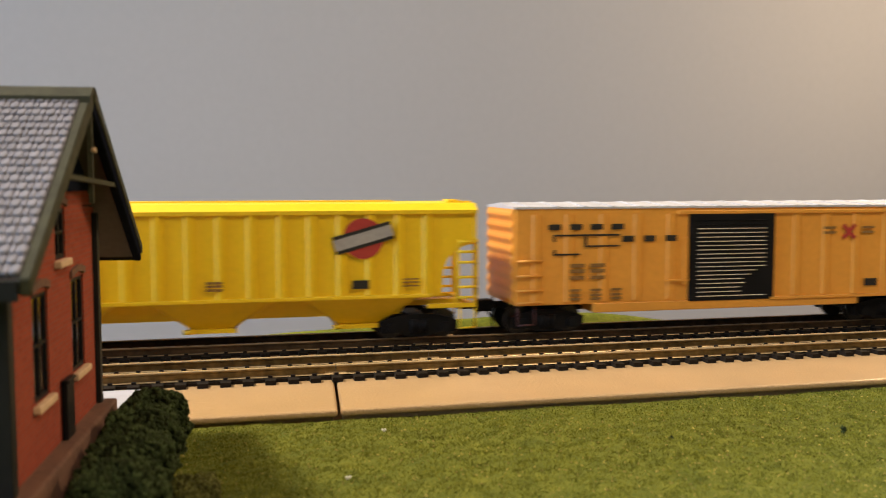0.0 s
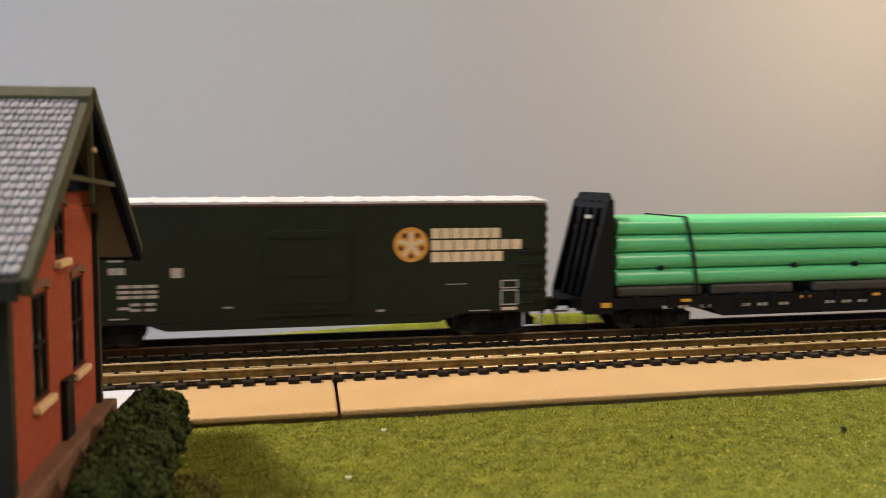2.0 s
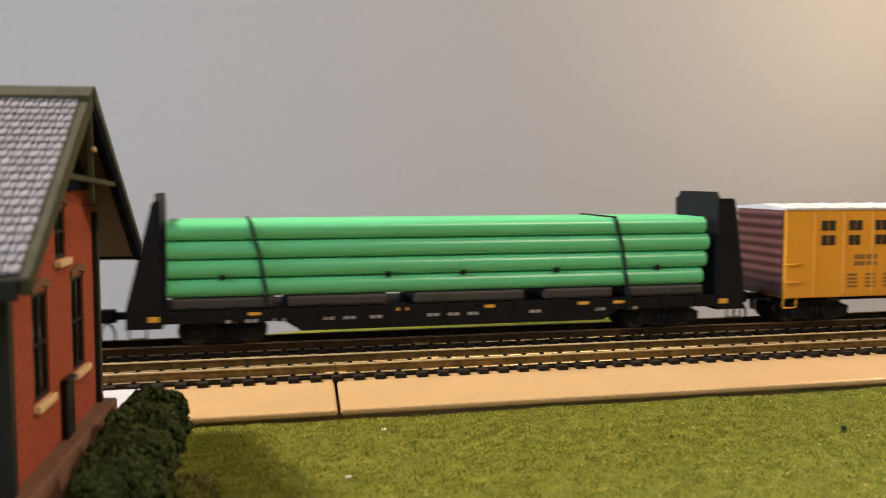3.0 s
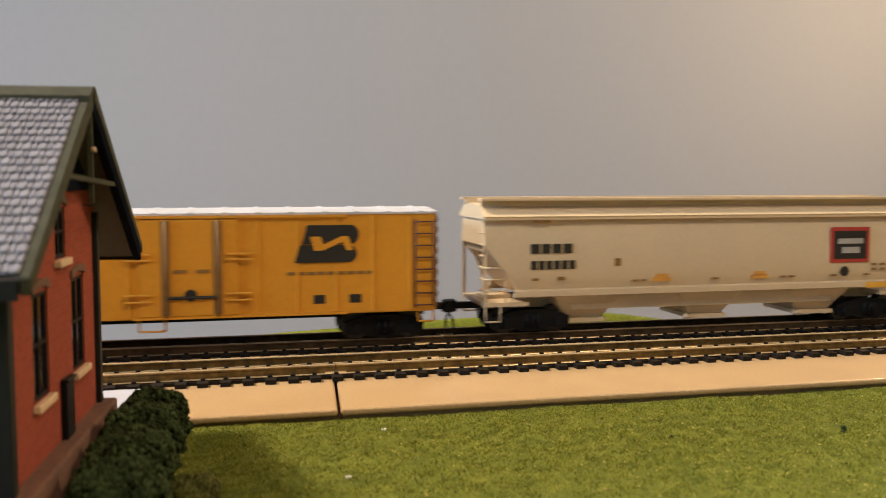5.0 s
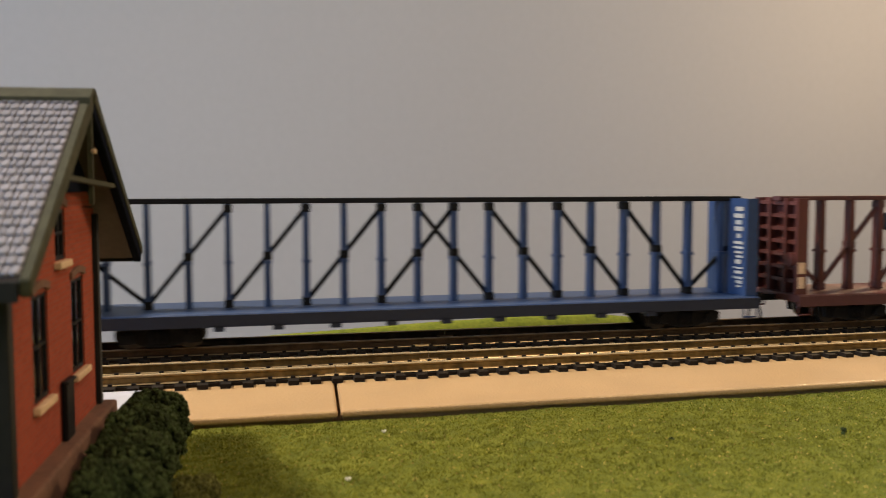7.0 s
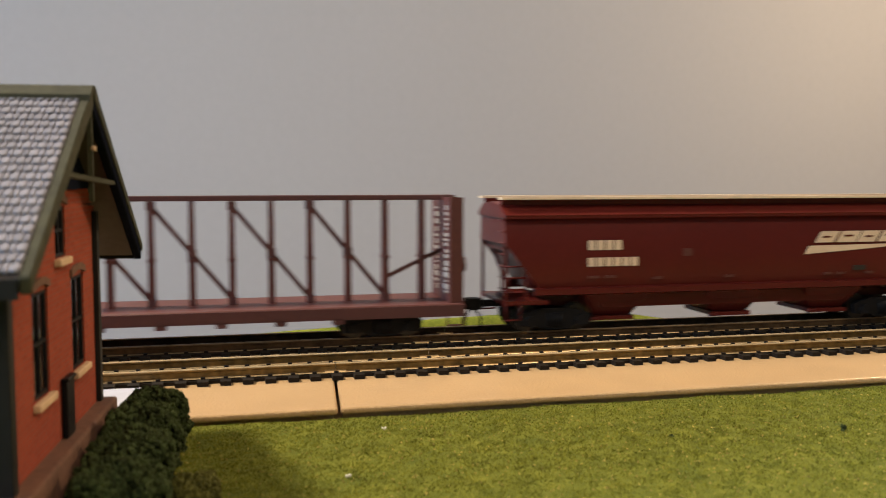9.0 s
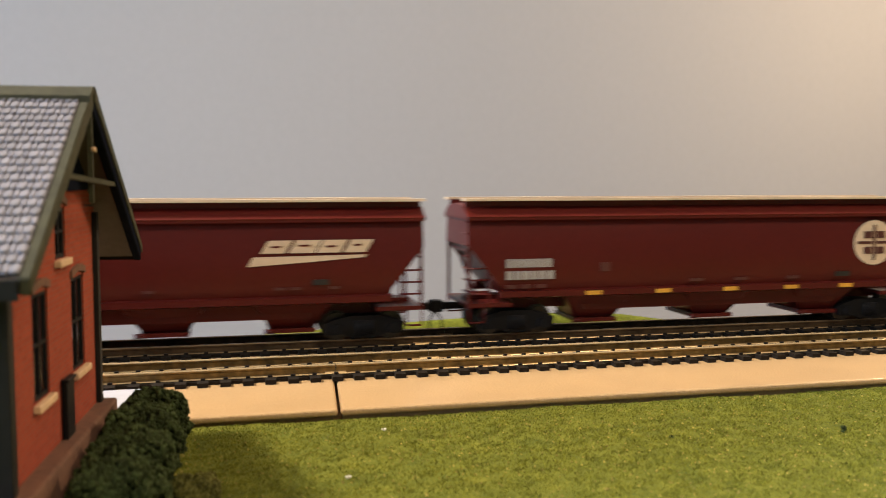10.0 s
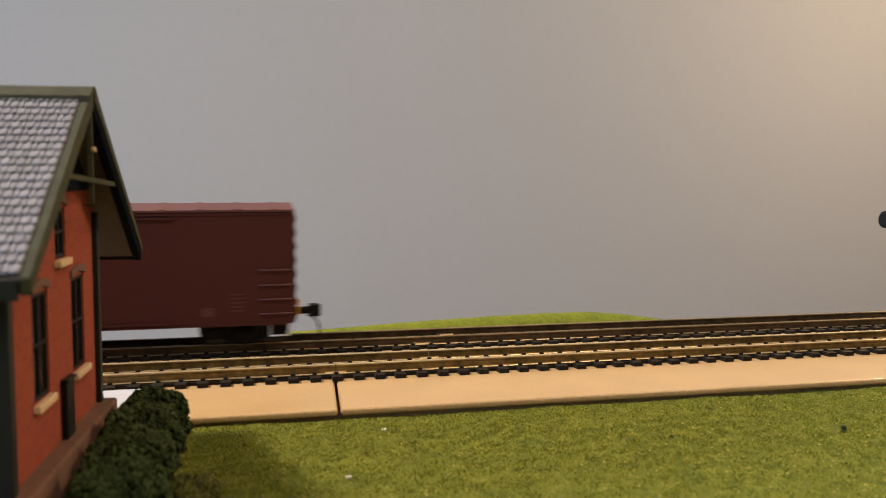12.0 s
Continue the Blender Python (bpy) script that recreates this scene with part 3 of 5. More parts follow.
bm = bmesh.new()
prism(bm, [(-0.0400, 0.2740), (-0.0285, 0.2760), (-0.0215, 0.2990), (-0.0380, 0.2990)], "z", 0.0002, 0.0012)
rounded(bm, 0.0003, 1)
tagged(part("card_strip", bm, M["white"]), "white card strip lying on the trackbed board", "card strip")


def scrap(name, x, y, r, material, label, seed):
    bm = bmesh.new()
    rng = random.Random(seed)
    for _ in range(5):
        g = bmesh.ops.create_icosphere(bm, subdivisions=1, radius=r * rng.uniform(0.4, 0.7))
        off = Vector((rng.uniform(-r, r) * 0.8, rng.uniform(-r, r) * 0.6, rng.uniform(0, r)))
        for v in g["verts"]:
            v.co = v.co * rng.uniform(0.8, 1.2) + off
    ob = part(name, bm, material)
    ob.location = (x, y, GRASS + r * 0.4)
    tagged(ob, label, "scrap", "scraps on the lawn")


scrap("foam_scrap", 0.1632, 0.2180, 0.0012, M["hedge"], "small dark green foam scrap on the grass", 1)
scrap("foam_scrap", 0.1150, 0.2230, 0.0006, M["hedge"], "tiny dark green foam scrap on the grass", 2)
scrap("paper_scrap", 0.0416, 0.2470, 0.0006, M["paper"], "tiny white paper scrap on the grass", 3)
scrap("paper_scrap", 0.0270, 0.2100, 0.0006, M["paper"], "tiny white paper scrap on the grass", 4)

# ---- trackside signal at the far side ----


def signal():
    s = thing("signal_post", "dark trackside signal post with a round head", "signal", m=pose(0.3222, 0.3960, -0.006))
    bm = bmesh.new()
    rod(bm, (0, 0, 0.002), (0, 0, 0.060), 0.0009, 10)
    part("pole", bm, M["black"], s)
    bm = bmesh.new()
    prism(bm, [(-0.005, -0.005), (0.005, -0.005), (0.005, 0.005), (-0.005, 0.005)], "z", 0.0, 0.0035)
    rounded(bm, 0.0008, 2)
    part("base", bm, M["black"], s)
    bm = bmesh.new()
    rod(bm, (-0.0066, 0, 0.0520), (0.0066, 0, 0.0515), 0.0043, 20)
    rounded(bm, 0.0010, 2, 0.9)
    part("head", bm, M["black"], s)


signal()

# ---- rolling stock; each wagon's origin is on the rail tops under its middle, its near side is -y ----
HALF_W = 0.0186
MOVERS, WHEELS = [], []
WHEEL_R = 0.0053


def wheelset_mesh():
    bm = bmesh.new()
    for s in (-1, 1):
        y = s * 0.0082
        rod(bm, (0, y - 0.0012, 0), (0, y + 0.0012, 0), WHEEL_R, 20)
        rod(bm, (0, y - s * 0.0016, 0), (0, y - s * 0.0010, 0), WHEEL_R + 0.0006, 20)
        for k in range(4):
            a = k * 1.5708
            rod(bm, (0.0028 * math.cos(a), y + s * 0.0011, 0.0028 * math.sin(a)), (0.0028 * math.cos(a), y + s * 0.0015, 0.0028 * math.sin(a)), 0.0006, 6)
    rod(bm, (0, -0.0125, 0), (0, 0.0125, 0), 0.0011, 8)
    me = bpy.data.meshes.new("wheelset")
    bm.normal_update()
    bm.to_mesh(me)
    bm.free()
    me.materials.append(M["wheel"])
    return me


def sideframe_mesh():
    bm = bmesh.new()
    out = [(-0.0150, 0.0030), (-0.0128, 0.0026), (-0.0090, 0.0032), (-0.0045, 0.0014), (0.0045, 0.0014), (0.0090, 0.0032), (0.0128, 0.0026), (0.0150, 0.0030),
           (0.0154, 0.0070), (0.0125, 0.0082), (0.0060, 0.0098), (-0.0060, 0.0098), (-0.0125, 0.0082), (-0.0154, 0.0070)]
    for s in (-1, 1):
        prism(bm, out, "y", min(s * 0.0118, s * 0.0140), max(s * 0.0118, s * 0.0140))
        for x in (-0.0105, 0.0105):
            rod(bm, (x, s * 0.0138, 0.0048), (x, s * 0.0152, 0.0048), 0.0021, 10)
        for x in (-0.0024, 0.0, 0.0024):
            rod(bm, (x, s * 0.0140, 0.0026), (x, s * 0.0140, 0.0080), 0.0010, 8)
    box(bm, -0.0035, 0.0035, -0.0118, 0.0118, 0.0035, 0.0090)
    bmesh.ops.recalc_face_normals(bm, faces=bm.faces)
    me = bpy.data.meshes.new("truck")
    bm.to_mesh(me)
    bm.free()
    me.materials.append(M["black"])
    return me


def coupler_mesh():
    bm = bmesh.new()
    box(bm, -0.004, 0.0070, -0.0014, 0.0014, 0.0082, 0.0108)
    prism(bm, [(0.0065, -0.0026), (0.0102, -0.0030), (0.0112, -0.0012), (0.0100, 0.0006), (0.0108, 0.0024), (0.0090, 0.0032), (0.0065, 0.0022)], "z", 0.0072, 0.0118)
    rounded(bm, 0.0004, 1)
    pts = [(0.0058 + 0.0046 * math.sin(0.26 * i), -0.0020, 0.0078 - 0.0062 * (1 - math.cos(0.26 * i))) for i in range(8)]
    for p, q in zip(pts, pts[1:]):
        rod(bm, p, q, 0.00045, 6)
    me = bpy.data.meshes.new("coupler")
    bm.normal_update()
    bm.to_mesh(me)
    bm.free()
    me.materials.append(M["black"])
    return me


WHEELSET, SIDEFRAME, COUPLER = wheelset_mesh(), sideframe_mesh(), coupler_mesh()


def wagon(name, label, middle, half, truck_x):
    w = thing(name, label, "railway wagon", "wagons of the moving train")
    for s in (-1, 1):
        t = shared("truck", SIDEFRAME, w, pose(s * truck_x, 0, 0))
        for dx in (-0.0105, 0.0105):
            ws = shared("wheelset", WHEELSET, t, pose(dx, 0, WHEEL_R))
            WHEELS.append((ws, dx))
        shared("coupler", COUPLER, w, pose(s * (half + 0.0006), 0, 0.0012, 0, 0, 0 if s > 0 else 180))
    MOVERS.append((w, middle))
    return w


def ladder(w, x0, x1, zs, y, material, name="ladder", stiles=True, r=0.00032):
    bm = bmesh.new()
    s = -1 if y < 0 else 1
    for z in zs:
        rod(bm, (x0, y + s * 0.0010, z), (x1, y + s * 0.0010, z), r, 6)
        for x in (x0, x1):
            rod(bm, (x, y, z), (x, y + s * 0.0010, z), 0.0003, 6)
    if stiles:
        for x in (x0, x1):
            rod(bm, (x, y + s * 0.0008, min(zs) - 0.001), (x, y + s * 0.0008, max(zs) + 0.001), 0.00032, 6)
    return part(name, bm, material, w)


def stirrup(w, x0, x1, z0, z1, material):
    for s in (-1, 1):
        bm = bmesh.new()
        y = s * 0.0172
        for p, q in (((x0, y, z1), (x0, y, z0)), ((x1, y, z1), (x1, y, z0)), ((x0, y, z0), (x1, y, z0))):
            rod(bm, p, q, 0.0004, 6)
        part("step", bm, material, w)


def mark(w, x0, x1, z0, z1, material, y=None, name="marking", lean=0.0):
    """A painted mark on the near side."""
    y = -HALF_W if y is None else y
    bm = bmesh.new()
    prism(bm, [(x0, z0), (x1, z0), (x1 + lean, z1), (x0 + lean, z1)], "y", y - 0.00016, y + 0.0001)
    return part(name, bm, material, w)


def mark_row(w, x0, x1, z0, z1, n, material, y=None, gap=0.22, name="lettering"):
    """A row of plain blocks of the size of the letters that stand there."""
    y = -HALF_W if y is None else y
    bm = bmesh.new()
    step = (x1 - x0) / n
    for i in range(n):
        box(bm, x0 + i * step, x0 + (i + 1 - gap) * step, y - 0.00016, y + 0.0001, z0, z1)
    bmesh.ops.recalc_face_normals(bm, faces=bm.faces)
    return part(name, bm, material, w)


def mark_disc(w, x, z, r, material, y=None, lift=0.00016, name="emblem"):
    y = -HALF_W if y is None else y
    bm = bmesh.new()
    rod(bm, (x, y - lift, z), (x, y + 0.0001, z), r, 28)
    return part(name, bm, material, w, "round emblem")


def corrugated_end(w, x, z0, z1, material, ribs, sign):
    bm = bmesh.new()
    n = ribs * 6
    out = []
    for i in range(n + 1):
        z = z0 + (z1 - z0) * i / n
        out.append((x + sign * (0.0006 + 0.0007 * (0.5 - 0.5 * math.cos(6.28319 * i / 6))), z))
    out += [(x - sign * 0.0006, z1), (x - sign * 0.0006, z0)]
    prism(bm, out, "y", -HALF_W + 0.0012, HALF_W - 0.0012)
    return part("end_wall", bm, material, w)


def boxcar_shell(w, half, z0, z1, body, roof_mat, end_mat, end_ribs, roof_ribs, roof_h=0.0018):
    bm = bmesh.new()
    box(bm, -half, half, -HALF_W, HALF_W, z0, z1)
    rounded(bm, 0.0005, 2)
    part("body", bm, body, w)
    bm = bmesh.new()
    e = HALF_W + 0.0005
    prism(bm, [(-e, z1 - 0.0004), (e, z1 - 0.0004), (e, z1 + 0.0004), (0.0, z1 + roof_h), (-e, z1 + 0.0004)], "x", -half - 0.0006, half + 0.0006)
    roof = part("roof", bm, roof_mat, w, "ribbed metal roof")
    for i in range(roof_ribs):
        x = -half + 2 * half * (i + 0.5) / roof_ribs
        bm = bmesh.new()
        prism(bm, [(-e, z1 + 0.0004), (0, z1 + roof_h), (e, z1 + 0.0004), (e, z1 + 0.0007), (0, z1 + roof_h + 0.0003), (-e, z1 + 0.0007)], "x", x - 0.0008, x + 0.0008)
        part("roof_rib", bm, roof_mat, roof)
    for s in (-1, 1):
        corrugated_end(w, s * half, z0 + 0.0005, z1 - 0.0005, end_mat, end_ribs, s)
    bm = bmesh.new()
    box(bm, -half + 0.002, half - 0.002, -0.0060, 0.0060, 0.0085, z0 + 0.001)
    bmesh.ops.recalc_face_normals(bm, faces=bm.faces)
    part("underframe", bm, M["black"], w)


def side_posts(w, xs, z0, z1, material, depth=0.0009, width=0.0026, name="side_post"):
    for s in (-1, 1):
        for x in xs:
            bm = bmesh.new()
            y0, y1 = s * (HALF_W - 0.0002), s * (HALF_W + depth)
            prism(bm, [(x - width / 2, y0), (x + width / 2, y0), (x + width * 0.28, y1), (x - width * 0.28, y1)], "z", z0, z1)
            part(name, bm, material, w)


# orange boxcar with a black louvred door
def orange_boxcar():
    h = 0.0924
    w = wagon("boxcar", "orange boxcar with black louvred door and silver roof", 0.2021, h, 0.0775)
    boxcar_shell(w, h, 0.0122, 0.0504, M["orange"], M["silver"], M["orange"], 8, 16)
    side_posts(w, [-0.084, -0.0705, -0.056, -0.0415, -0.027] + [0.030, 0.044, 0.0585, 0.073, 0.086], 0.0135, 0.0478, M["orange"], 0.0006, 0.0040)
    simple_box("side_sill", (-0.060, 0.060, -HALF_W - 0.0006, HALF_W + 0.0006, 0.0088, 0.0125), M["orange"], w, bevel=0.0003)
    simple_box("door_rail", (-0.024, 0.074, -HALF_W - 0.0012, -HALF_W + 0.0002, 0.0476, 0.0490), M["orange"], w, bevel=0.0002)
    simple_box("door_rail", (0.018, 0.074, -HALF_W - 0.0012, -HALF_W + 0.0002, 0.0118, 0.0130), M["orange"], w, bevel=0.0002)
    d = simple_box("door", (-0.0190, 0.0195, -HALF_W - 0.0010, -HALF_W + 0.0003, 0.0122, 0.0476), M["black"], w, "black louvred sliding door", bevel=0.0002)
    for i in range(19):
        z = 0.0138 + 0.00172 * i
        bm = bmesh.new()
        cut = 0.0155 if i > 6 or i < 1 else (0.0045, 0.0040, 0.0060, 0.0050, 0.0085, 0.0110)[i - 1]
        prism(bm, [(-HALF_W - 0.0009, z), (-HALF_W - 0.0014, z + 0.0002), (-HALF_W - 0.0009, z + 0.0005)], "x", -0.0155, cut)
        part("louvre", bm, M["cream"] if i < 17 else M["black"], d)
    simple_box("latch", (-0.0290, -0.0195, -HALF_W - 0.0014, -HALF_W + 0.0002, 0.0205, 0.0213), M["orange"], w)
    simple_box("latch", (-0.0216, -0.0198, -HALF_W - 0.0014, -HALF_W + 0.0002, 0.0190, 0.0380), M["orange"], w)
    for x0, x1 in ((-h + 0.0010, -h + 0.0110), (h - 0.0110, h - 0.0010)):
        for y in (-HALF_W, HALF_W):
            ladder(w, x0, x1, [0.0135, 0.0183, 0.0240, 0.0298], y, M["orange"], stiles=False, r=0.0005)
    stirrup(w, -h + 0.0015, -h + 0.0085, 0.0045, 0.0125, M["deep_brown"])
    stirrup(w, h - 0.0085, h - 0.0015, 0.0045, 0.0125, M["deep_brown"])
    y = -HALF_W - 0.0006
    mark_row(w, -0.0790, -0.0440, 0.0418, 0.0440, 4, M["ink"], y, gap=0.42)
    mark_row(w, -0.0480, -0.0200, 0.0368, 0.0392, 3, M["ink"], y, gap=0.5)
    for a in ((-0.0770, -0.0492, 0.0393, 0.0400), (-0.0640, -0.0492, 0.0350, 0.0356), (-0.0770, -0.0660, 0.0318, 0.0325), (-0.0640, -0.0630, 0.0356, 0.0393),
              (-0.0770, -0.0762, 0.0372, 0.0393), (-0.0770, -0.0762, 0.0325, 0.0340)):
        mark(w, *a, M["ink"], y, "emblem_line")
    for z in (0.0270, 0.0248, 0.0222):
        mark_row(w, -0.0700, -0.0530, z, z + 0.0014, 2, M["ink_faint"], y, gap=0.3)
    for z in (0.0175, 0.0155, 0.0140):
        mark_row(w, -0.0700, -0.0440, z, z + 0.0009, 3, M["ink_faint"], y, gap=0.5)
    for x in (0.0428, 0.0612):
        for z in (0.0388, 0.0408):
            mark(w, x, x + 0.0055, z, z + 0.0010, M["ink_faint"], y)
    for k in (-1, 1):
        bm = bmesh.new()
        beam(bm, (0.0548 - 0.0028 * k, y - 0.0001, 0.0368), (0.0548 + 0.0028 * k, y - 0.0001, 0.0424), 0.0016, 0.0003 + 0.0001 * k)
        part("emblem_bar", bm, M["red"], w, "red cross-shaped emblem")
    mark(w, 0.0630, 0.0690, 0.0165, 0.0195, M["ink"], y)


# dark green boxcar
def green_boxcar():
    h = 0.0926
    w = wagon("boxcar", "dark green boxcar with round gold emblem, silver roof", 0.4092, h, 0.0745)
    boxcar_shell(w, h, 0.0100, 0.0530, M["green_dark"], M["silver"], M["green_dark"], 10, 17)
    bm = bmesh.new()
    prism(bm, [(-0.058, 0.0102), (-0.050, 0.0072), (0.050, 0.0072), (0.058, 0.0102)], "y", -HALF_W, HALF_W)
    part("side_sill", bm, M["green_dark"], w)
    simple_box("roof_stripe", (-h, h, -HALF_W - 0.0003, -HALF_W + 0.0002, 0.0518, 0.0524), M["deep_brown"], w)
    d = simple_box("door", (-0.0150, 0.0160, -HALF_W - 0.0007, -HALF_W + 0.0003, 0.0115, 0.0430), M["green_dark"], w, "dark green plug door", bevel=0.0002)
    for z in (0.0135, 0.0160, 0.0260, 0.0400):
        simple_box("door_bar", (-0.0140, 0.0150, -HALF_W - 0.0011, -HALF_W - 0.0006, z, z + 0.0004), M["green_dark"], d)
    for x0, x1 in ((-h + 0.0010, -h + 0.0110), (h - 0.0110, h - 0.0010)):
        for y in (-HALF_W, HALF_W):
            ladder(w, x0, x1, [0.0140, 0.0190, 0.0240, 0.0290, 0.0340], y, M["green_dark"], stiles=False)
    stirrup(w, -h + 0.0015, -h + 0.0085, 0.0045, 0.0110, M["green_dark"])
    stirrup(w, h - 0.0085, h - 0.0015, 0.0045, 0.0110, M["silver"])
    mark_disc(w, 0.0392, 0.0370, 0.0066, M["gold"])
    for a in range(5):
        t = 1.5708 + a * 1.25664
        bm = bmesh.new()
        beam(bm, (0.0392, -HALF_W - 0.0002, 0.0370), (0.0392 + 0.0050 * math.cos(t), -HALF_W - 0.0002, 0.0370 + 0.0050 * math.sin(t)), 0.0015, 0.0003)
        part("emblem_petal", bm, M["cream"], w)
        mark_disc(w, 0.0392 + 0.0043 * math.cos(t + 0.6283), 0.0370 + 0.0043 * math.sin(t + 0.6283), 0.0010, M["deep_brown"], lift=0.0003, name="emblem_dot")
    mark_row(w, 0.0470, 0.0745, 0.0392, 0.0430, 7, M["cream"], gap=0.12)
    mark_row(w, 0.0470, 0.0832, 0.0347, 0.0385, 8, M["cream"], gap=0.12)
    mark_row(w, 0.0470, 0.0756, 0.0302, 0.0340, 7, M["cream"], gap=0.12)
    mark_row(w, -0.0786, -0.0730, 0.0325, 0.0350, 3, M["white_ink"], gap=0.1)
    mark_row(w, -0.0690, -0.0640, 0.0325, 0.0350, 2, M["white_ink"], gap=0.1)
    mark_row(w, -0.0786, -0.0740, 0.0280, 0.0304, 2, M["white_ink"], gap=0.1)
    mark_row(w, -0.0690, -0.0634, 0.0280, 0.0304, 3, M["white_ink"], gap=0.1)
    for z in (0.0232, 0.0212, 0.0194):
        mark_row(w, -0.0780, -0.0720, z, z + 0.0011, 2, M["white_ink"], gap=0.2)
        mark_row(w, -0.0660, -0.0520, z, z + 0.0011, 3, M["white_ink"], gap=0.15)
    for z in (0.0168, 0.0148):
        mark_row(w, -0.0620, -0.0520, z, z + 0.0010, 2, M["white_ink"], gap=0.3)
    for a in ((-0.0790, -0.0750, 0.0150, 0.0160), (-0.0660, -0.0620, 0.0155, 0.0165), (-0.0690, -0.0630, 0.0120, 0.0125), (-0.0480, -0.0440, 0.0265, 0.0300),
              (0.0530, 0.0610, 0.0215, 0.0218), (0.0620, 0.0700, 0.0110, 0.0114), (-0.0120, -0.0060, 0.0362, 0.0380), (0.0020, 0.0060, 0.0362, 0.0380),
              (-0.0030, 0.0000, 0.0238, 0.0254), (0.0030, 0.0060, 0.0200, 0.0212), (-0.0300, -0.0265, 0.0150, 0.0156), (0.0260, 0.0290, 0.0120, 0.0128)):
        mark(w, *a, M["white_ink"])
    for z0, z1 in ((0.0195, 0.0228), (0.0130, 0.0190)):
        for a in ((0.0745, 0.0815, z0, z0 + 0.0005), (0.0745, 0.0815, z1 - 0.0005, z1), (0.0745, 0.0751, z0 + 0.0005, z1 - 0.0005), (0.0809, 0.0815, z0 + 0.0005, z1 - 0.0005)):
            mark(w, *a, M["white_ink"], name="label_frame")
    mark(w, 0.0750, 0.0810, 0.0110, 0.0122, M["cream"])


# black bulkhead flat wagon and its load of pipes
def bulkhead_flat():
    h = 0.1215
    c = 0.6395
    w = wagon("bulkhead_flat_wagon", "black bulkhead flat wagon loaded with pipes", c, h, 0.0880)
    bm = bmesh.new()
    prism(bm, [(-h, 0.0095), (-0.066, 0.0095), (-0.060, 0.0055), (0.060, 0.0055), (0.066, 0.0095), (h, 0.0095), (h, 0.0140), (-h, 0.0140)], "y", -0.0176, 0.0176)
    part("deck", bm, M["black"], w)
    for i in range(14):
        x = -0.100 + i * 0.0154
        bm = bmesh.new()
        box(bm, x, x + 0.0025, -0.0184, -0.0174, 0.0095, 0.0150)
        bmesh.ops.recalc_face_normals(bm, faces=bm.faces)
        part("stake_pocket", bm, M["black"], w)
    for s in (-1, 1):
        bm = bmesh.new()
        i0, i1 = 0.1090, 0.1215
        th = 0.0030 if s < 0 else 0.0078
        out = [(s * i0, 0.0080), (s * i1, 0.0080), (s * i1, 0.0150), (s * (i0 + th), 0.0520), (s * (i0 + th - 0.0008), 0.0535), (s * i0, 0.0535)]
        for y in (-0.0184, 0.0164):
            prism(bm, out, "y", y, y + 0.0020)
            part("bulkhead_side", bm, M["black"], w)
            bm = bmesh.new()
        prism(bm, [(-0.0164, 0.0080), (0.0164, 0.0080), (0.0164, 0.0537), (0.0140, 0.0562), (-0.0140, 0.0562), (-0.0164, 0.0537)], "x", min(s * i0, s * (i0 + 0.0020)), max(s * i0, s * (i0 + 0.0020)))
        bmesh.ops.recalc_face_normals(bm, faces=bm.faces)
        head = part("bulkhead", bm, M["black"], w, "tall tapered black bulkhead")
        for z in (0.0500, 0.0400, 0.0300, 0.0200):
            simple_box("crossbar", (min(s * (i0 + 0.002), s * (i0 + 0.0034)), max(s * (i0 + 0.002), s * (i0 + 0.0034)), -0.0164, 0.0164, z, z + 0.0022), M["black"], head)
        for y in (-0.008, 0.0, 0.008):
            bm = bmesh.new()
            prism(bm, [(s * (i0 + 0.002), 0.0082), (s * (i1 - 0.001), 0.0082), (s * (i1 - 0.001), 0.0150), (s * (i0 + 0.0028), 0.0530), (s * (i0 + 0.002), 0.0530)], "y", y - 0.0009, y + 0.0009)
            part("upright", bm, M["black"], head)
        mark(w, s * 0.1120 - 0.002, s * 0.1120 + 0.002, 0.0105, 0.0125, M["yellow_mark"], y=-0.0184, name="reflector")
    simple_box("label_plate", (-0.1136, -0.1126, -0.0050, 0.0010, 0.0455, 0.0470), M["white_ink"], w)
    stirrup(w, -h + 0.0010, -h + 0.0070, 0.0045, 0.0100, M["hose"])
    stirrup(w, h - 0.0070, h - 0.0010, 0.0045, 0.0100, M["hose"])
    for x, m in ((-0.0790, "yellow_mark"), (-0.0240, "yellow_mark"), (0.0100, "yellow_mark"), (0.0490, "yellow_mark"), (0.0640, "yellow_mark")):
        mark(w, x, x + 0.0045, 0.0118, 0.0130, M[m], y=-0.0176, name="reflector")
    for x in (-0.0870, -0.0800, -0.0700, -0.0520, -0.0440, -0.0340, -0.0120, -0.0040, 0.0040, 0.0290, 0.0560, 0.0700):
        mark_row(w, x, x + 0.0050, 0.0092, 0.0104, 2, M["white_ink"], y=-0.0176, gap=0.3)
    # the load
    p = thing("pipe_load", "bundle of glossy green pipes strapped on timbers", "pipe load", "load of the moving train")
    MOVERS.append((p, c))
    r, dz = 0.0035, 0.0069
    rng = random.Random(8)
    for j in range(4):
        for i in range(5):
            y, z = -0.0144 + 0.0072 * i, 0.0220 + dz * j
            bm = bmesh.new()
            a = rng.uniform(0, 0.0012)
            rod(bm, (-0.1076 + a, y, z), (0.1060 - rng.uniform(0, 0.0030), y, z), r - 0.00005, 24, 0.0005)
            part("pipe", bm, M["pipe"], p)
    for x in (-0.0718, 0.0702):
        bm = bmesh.new()
        top = 0.0220 + 3 * dz + r
        lean = 0.0062
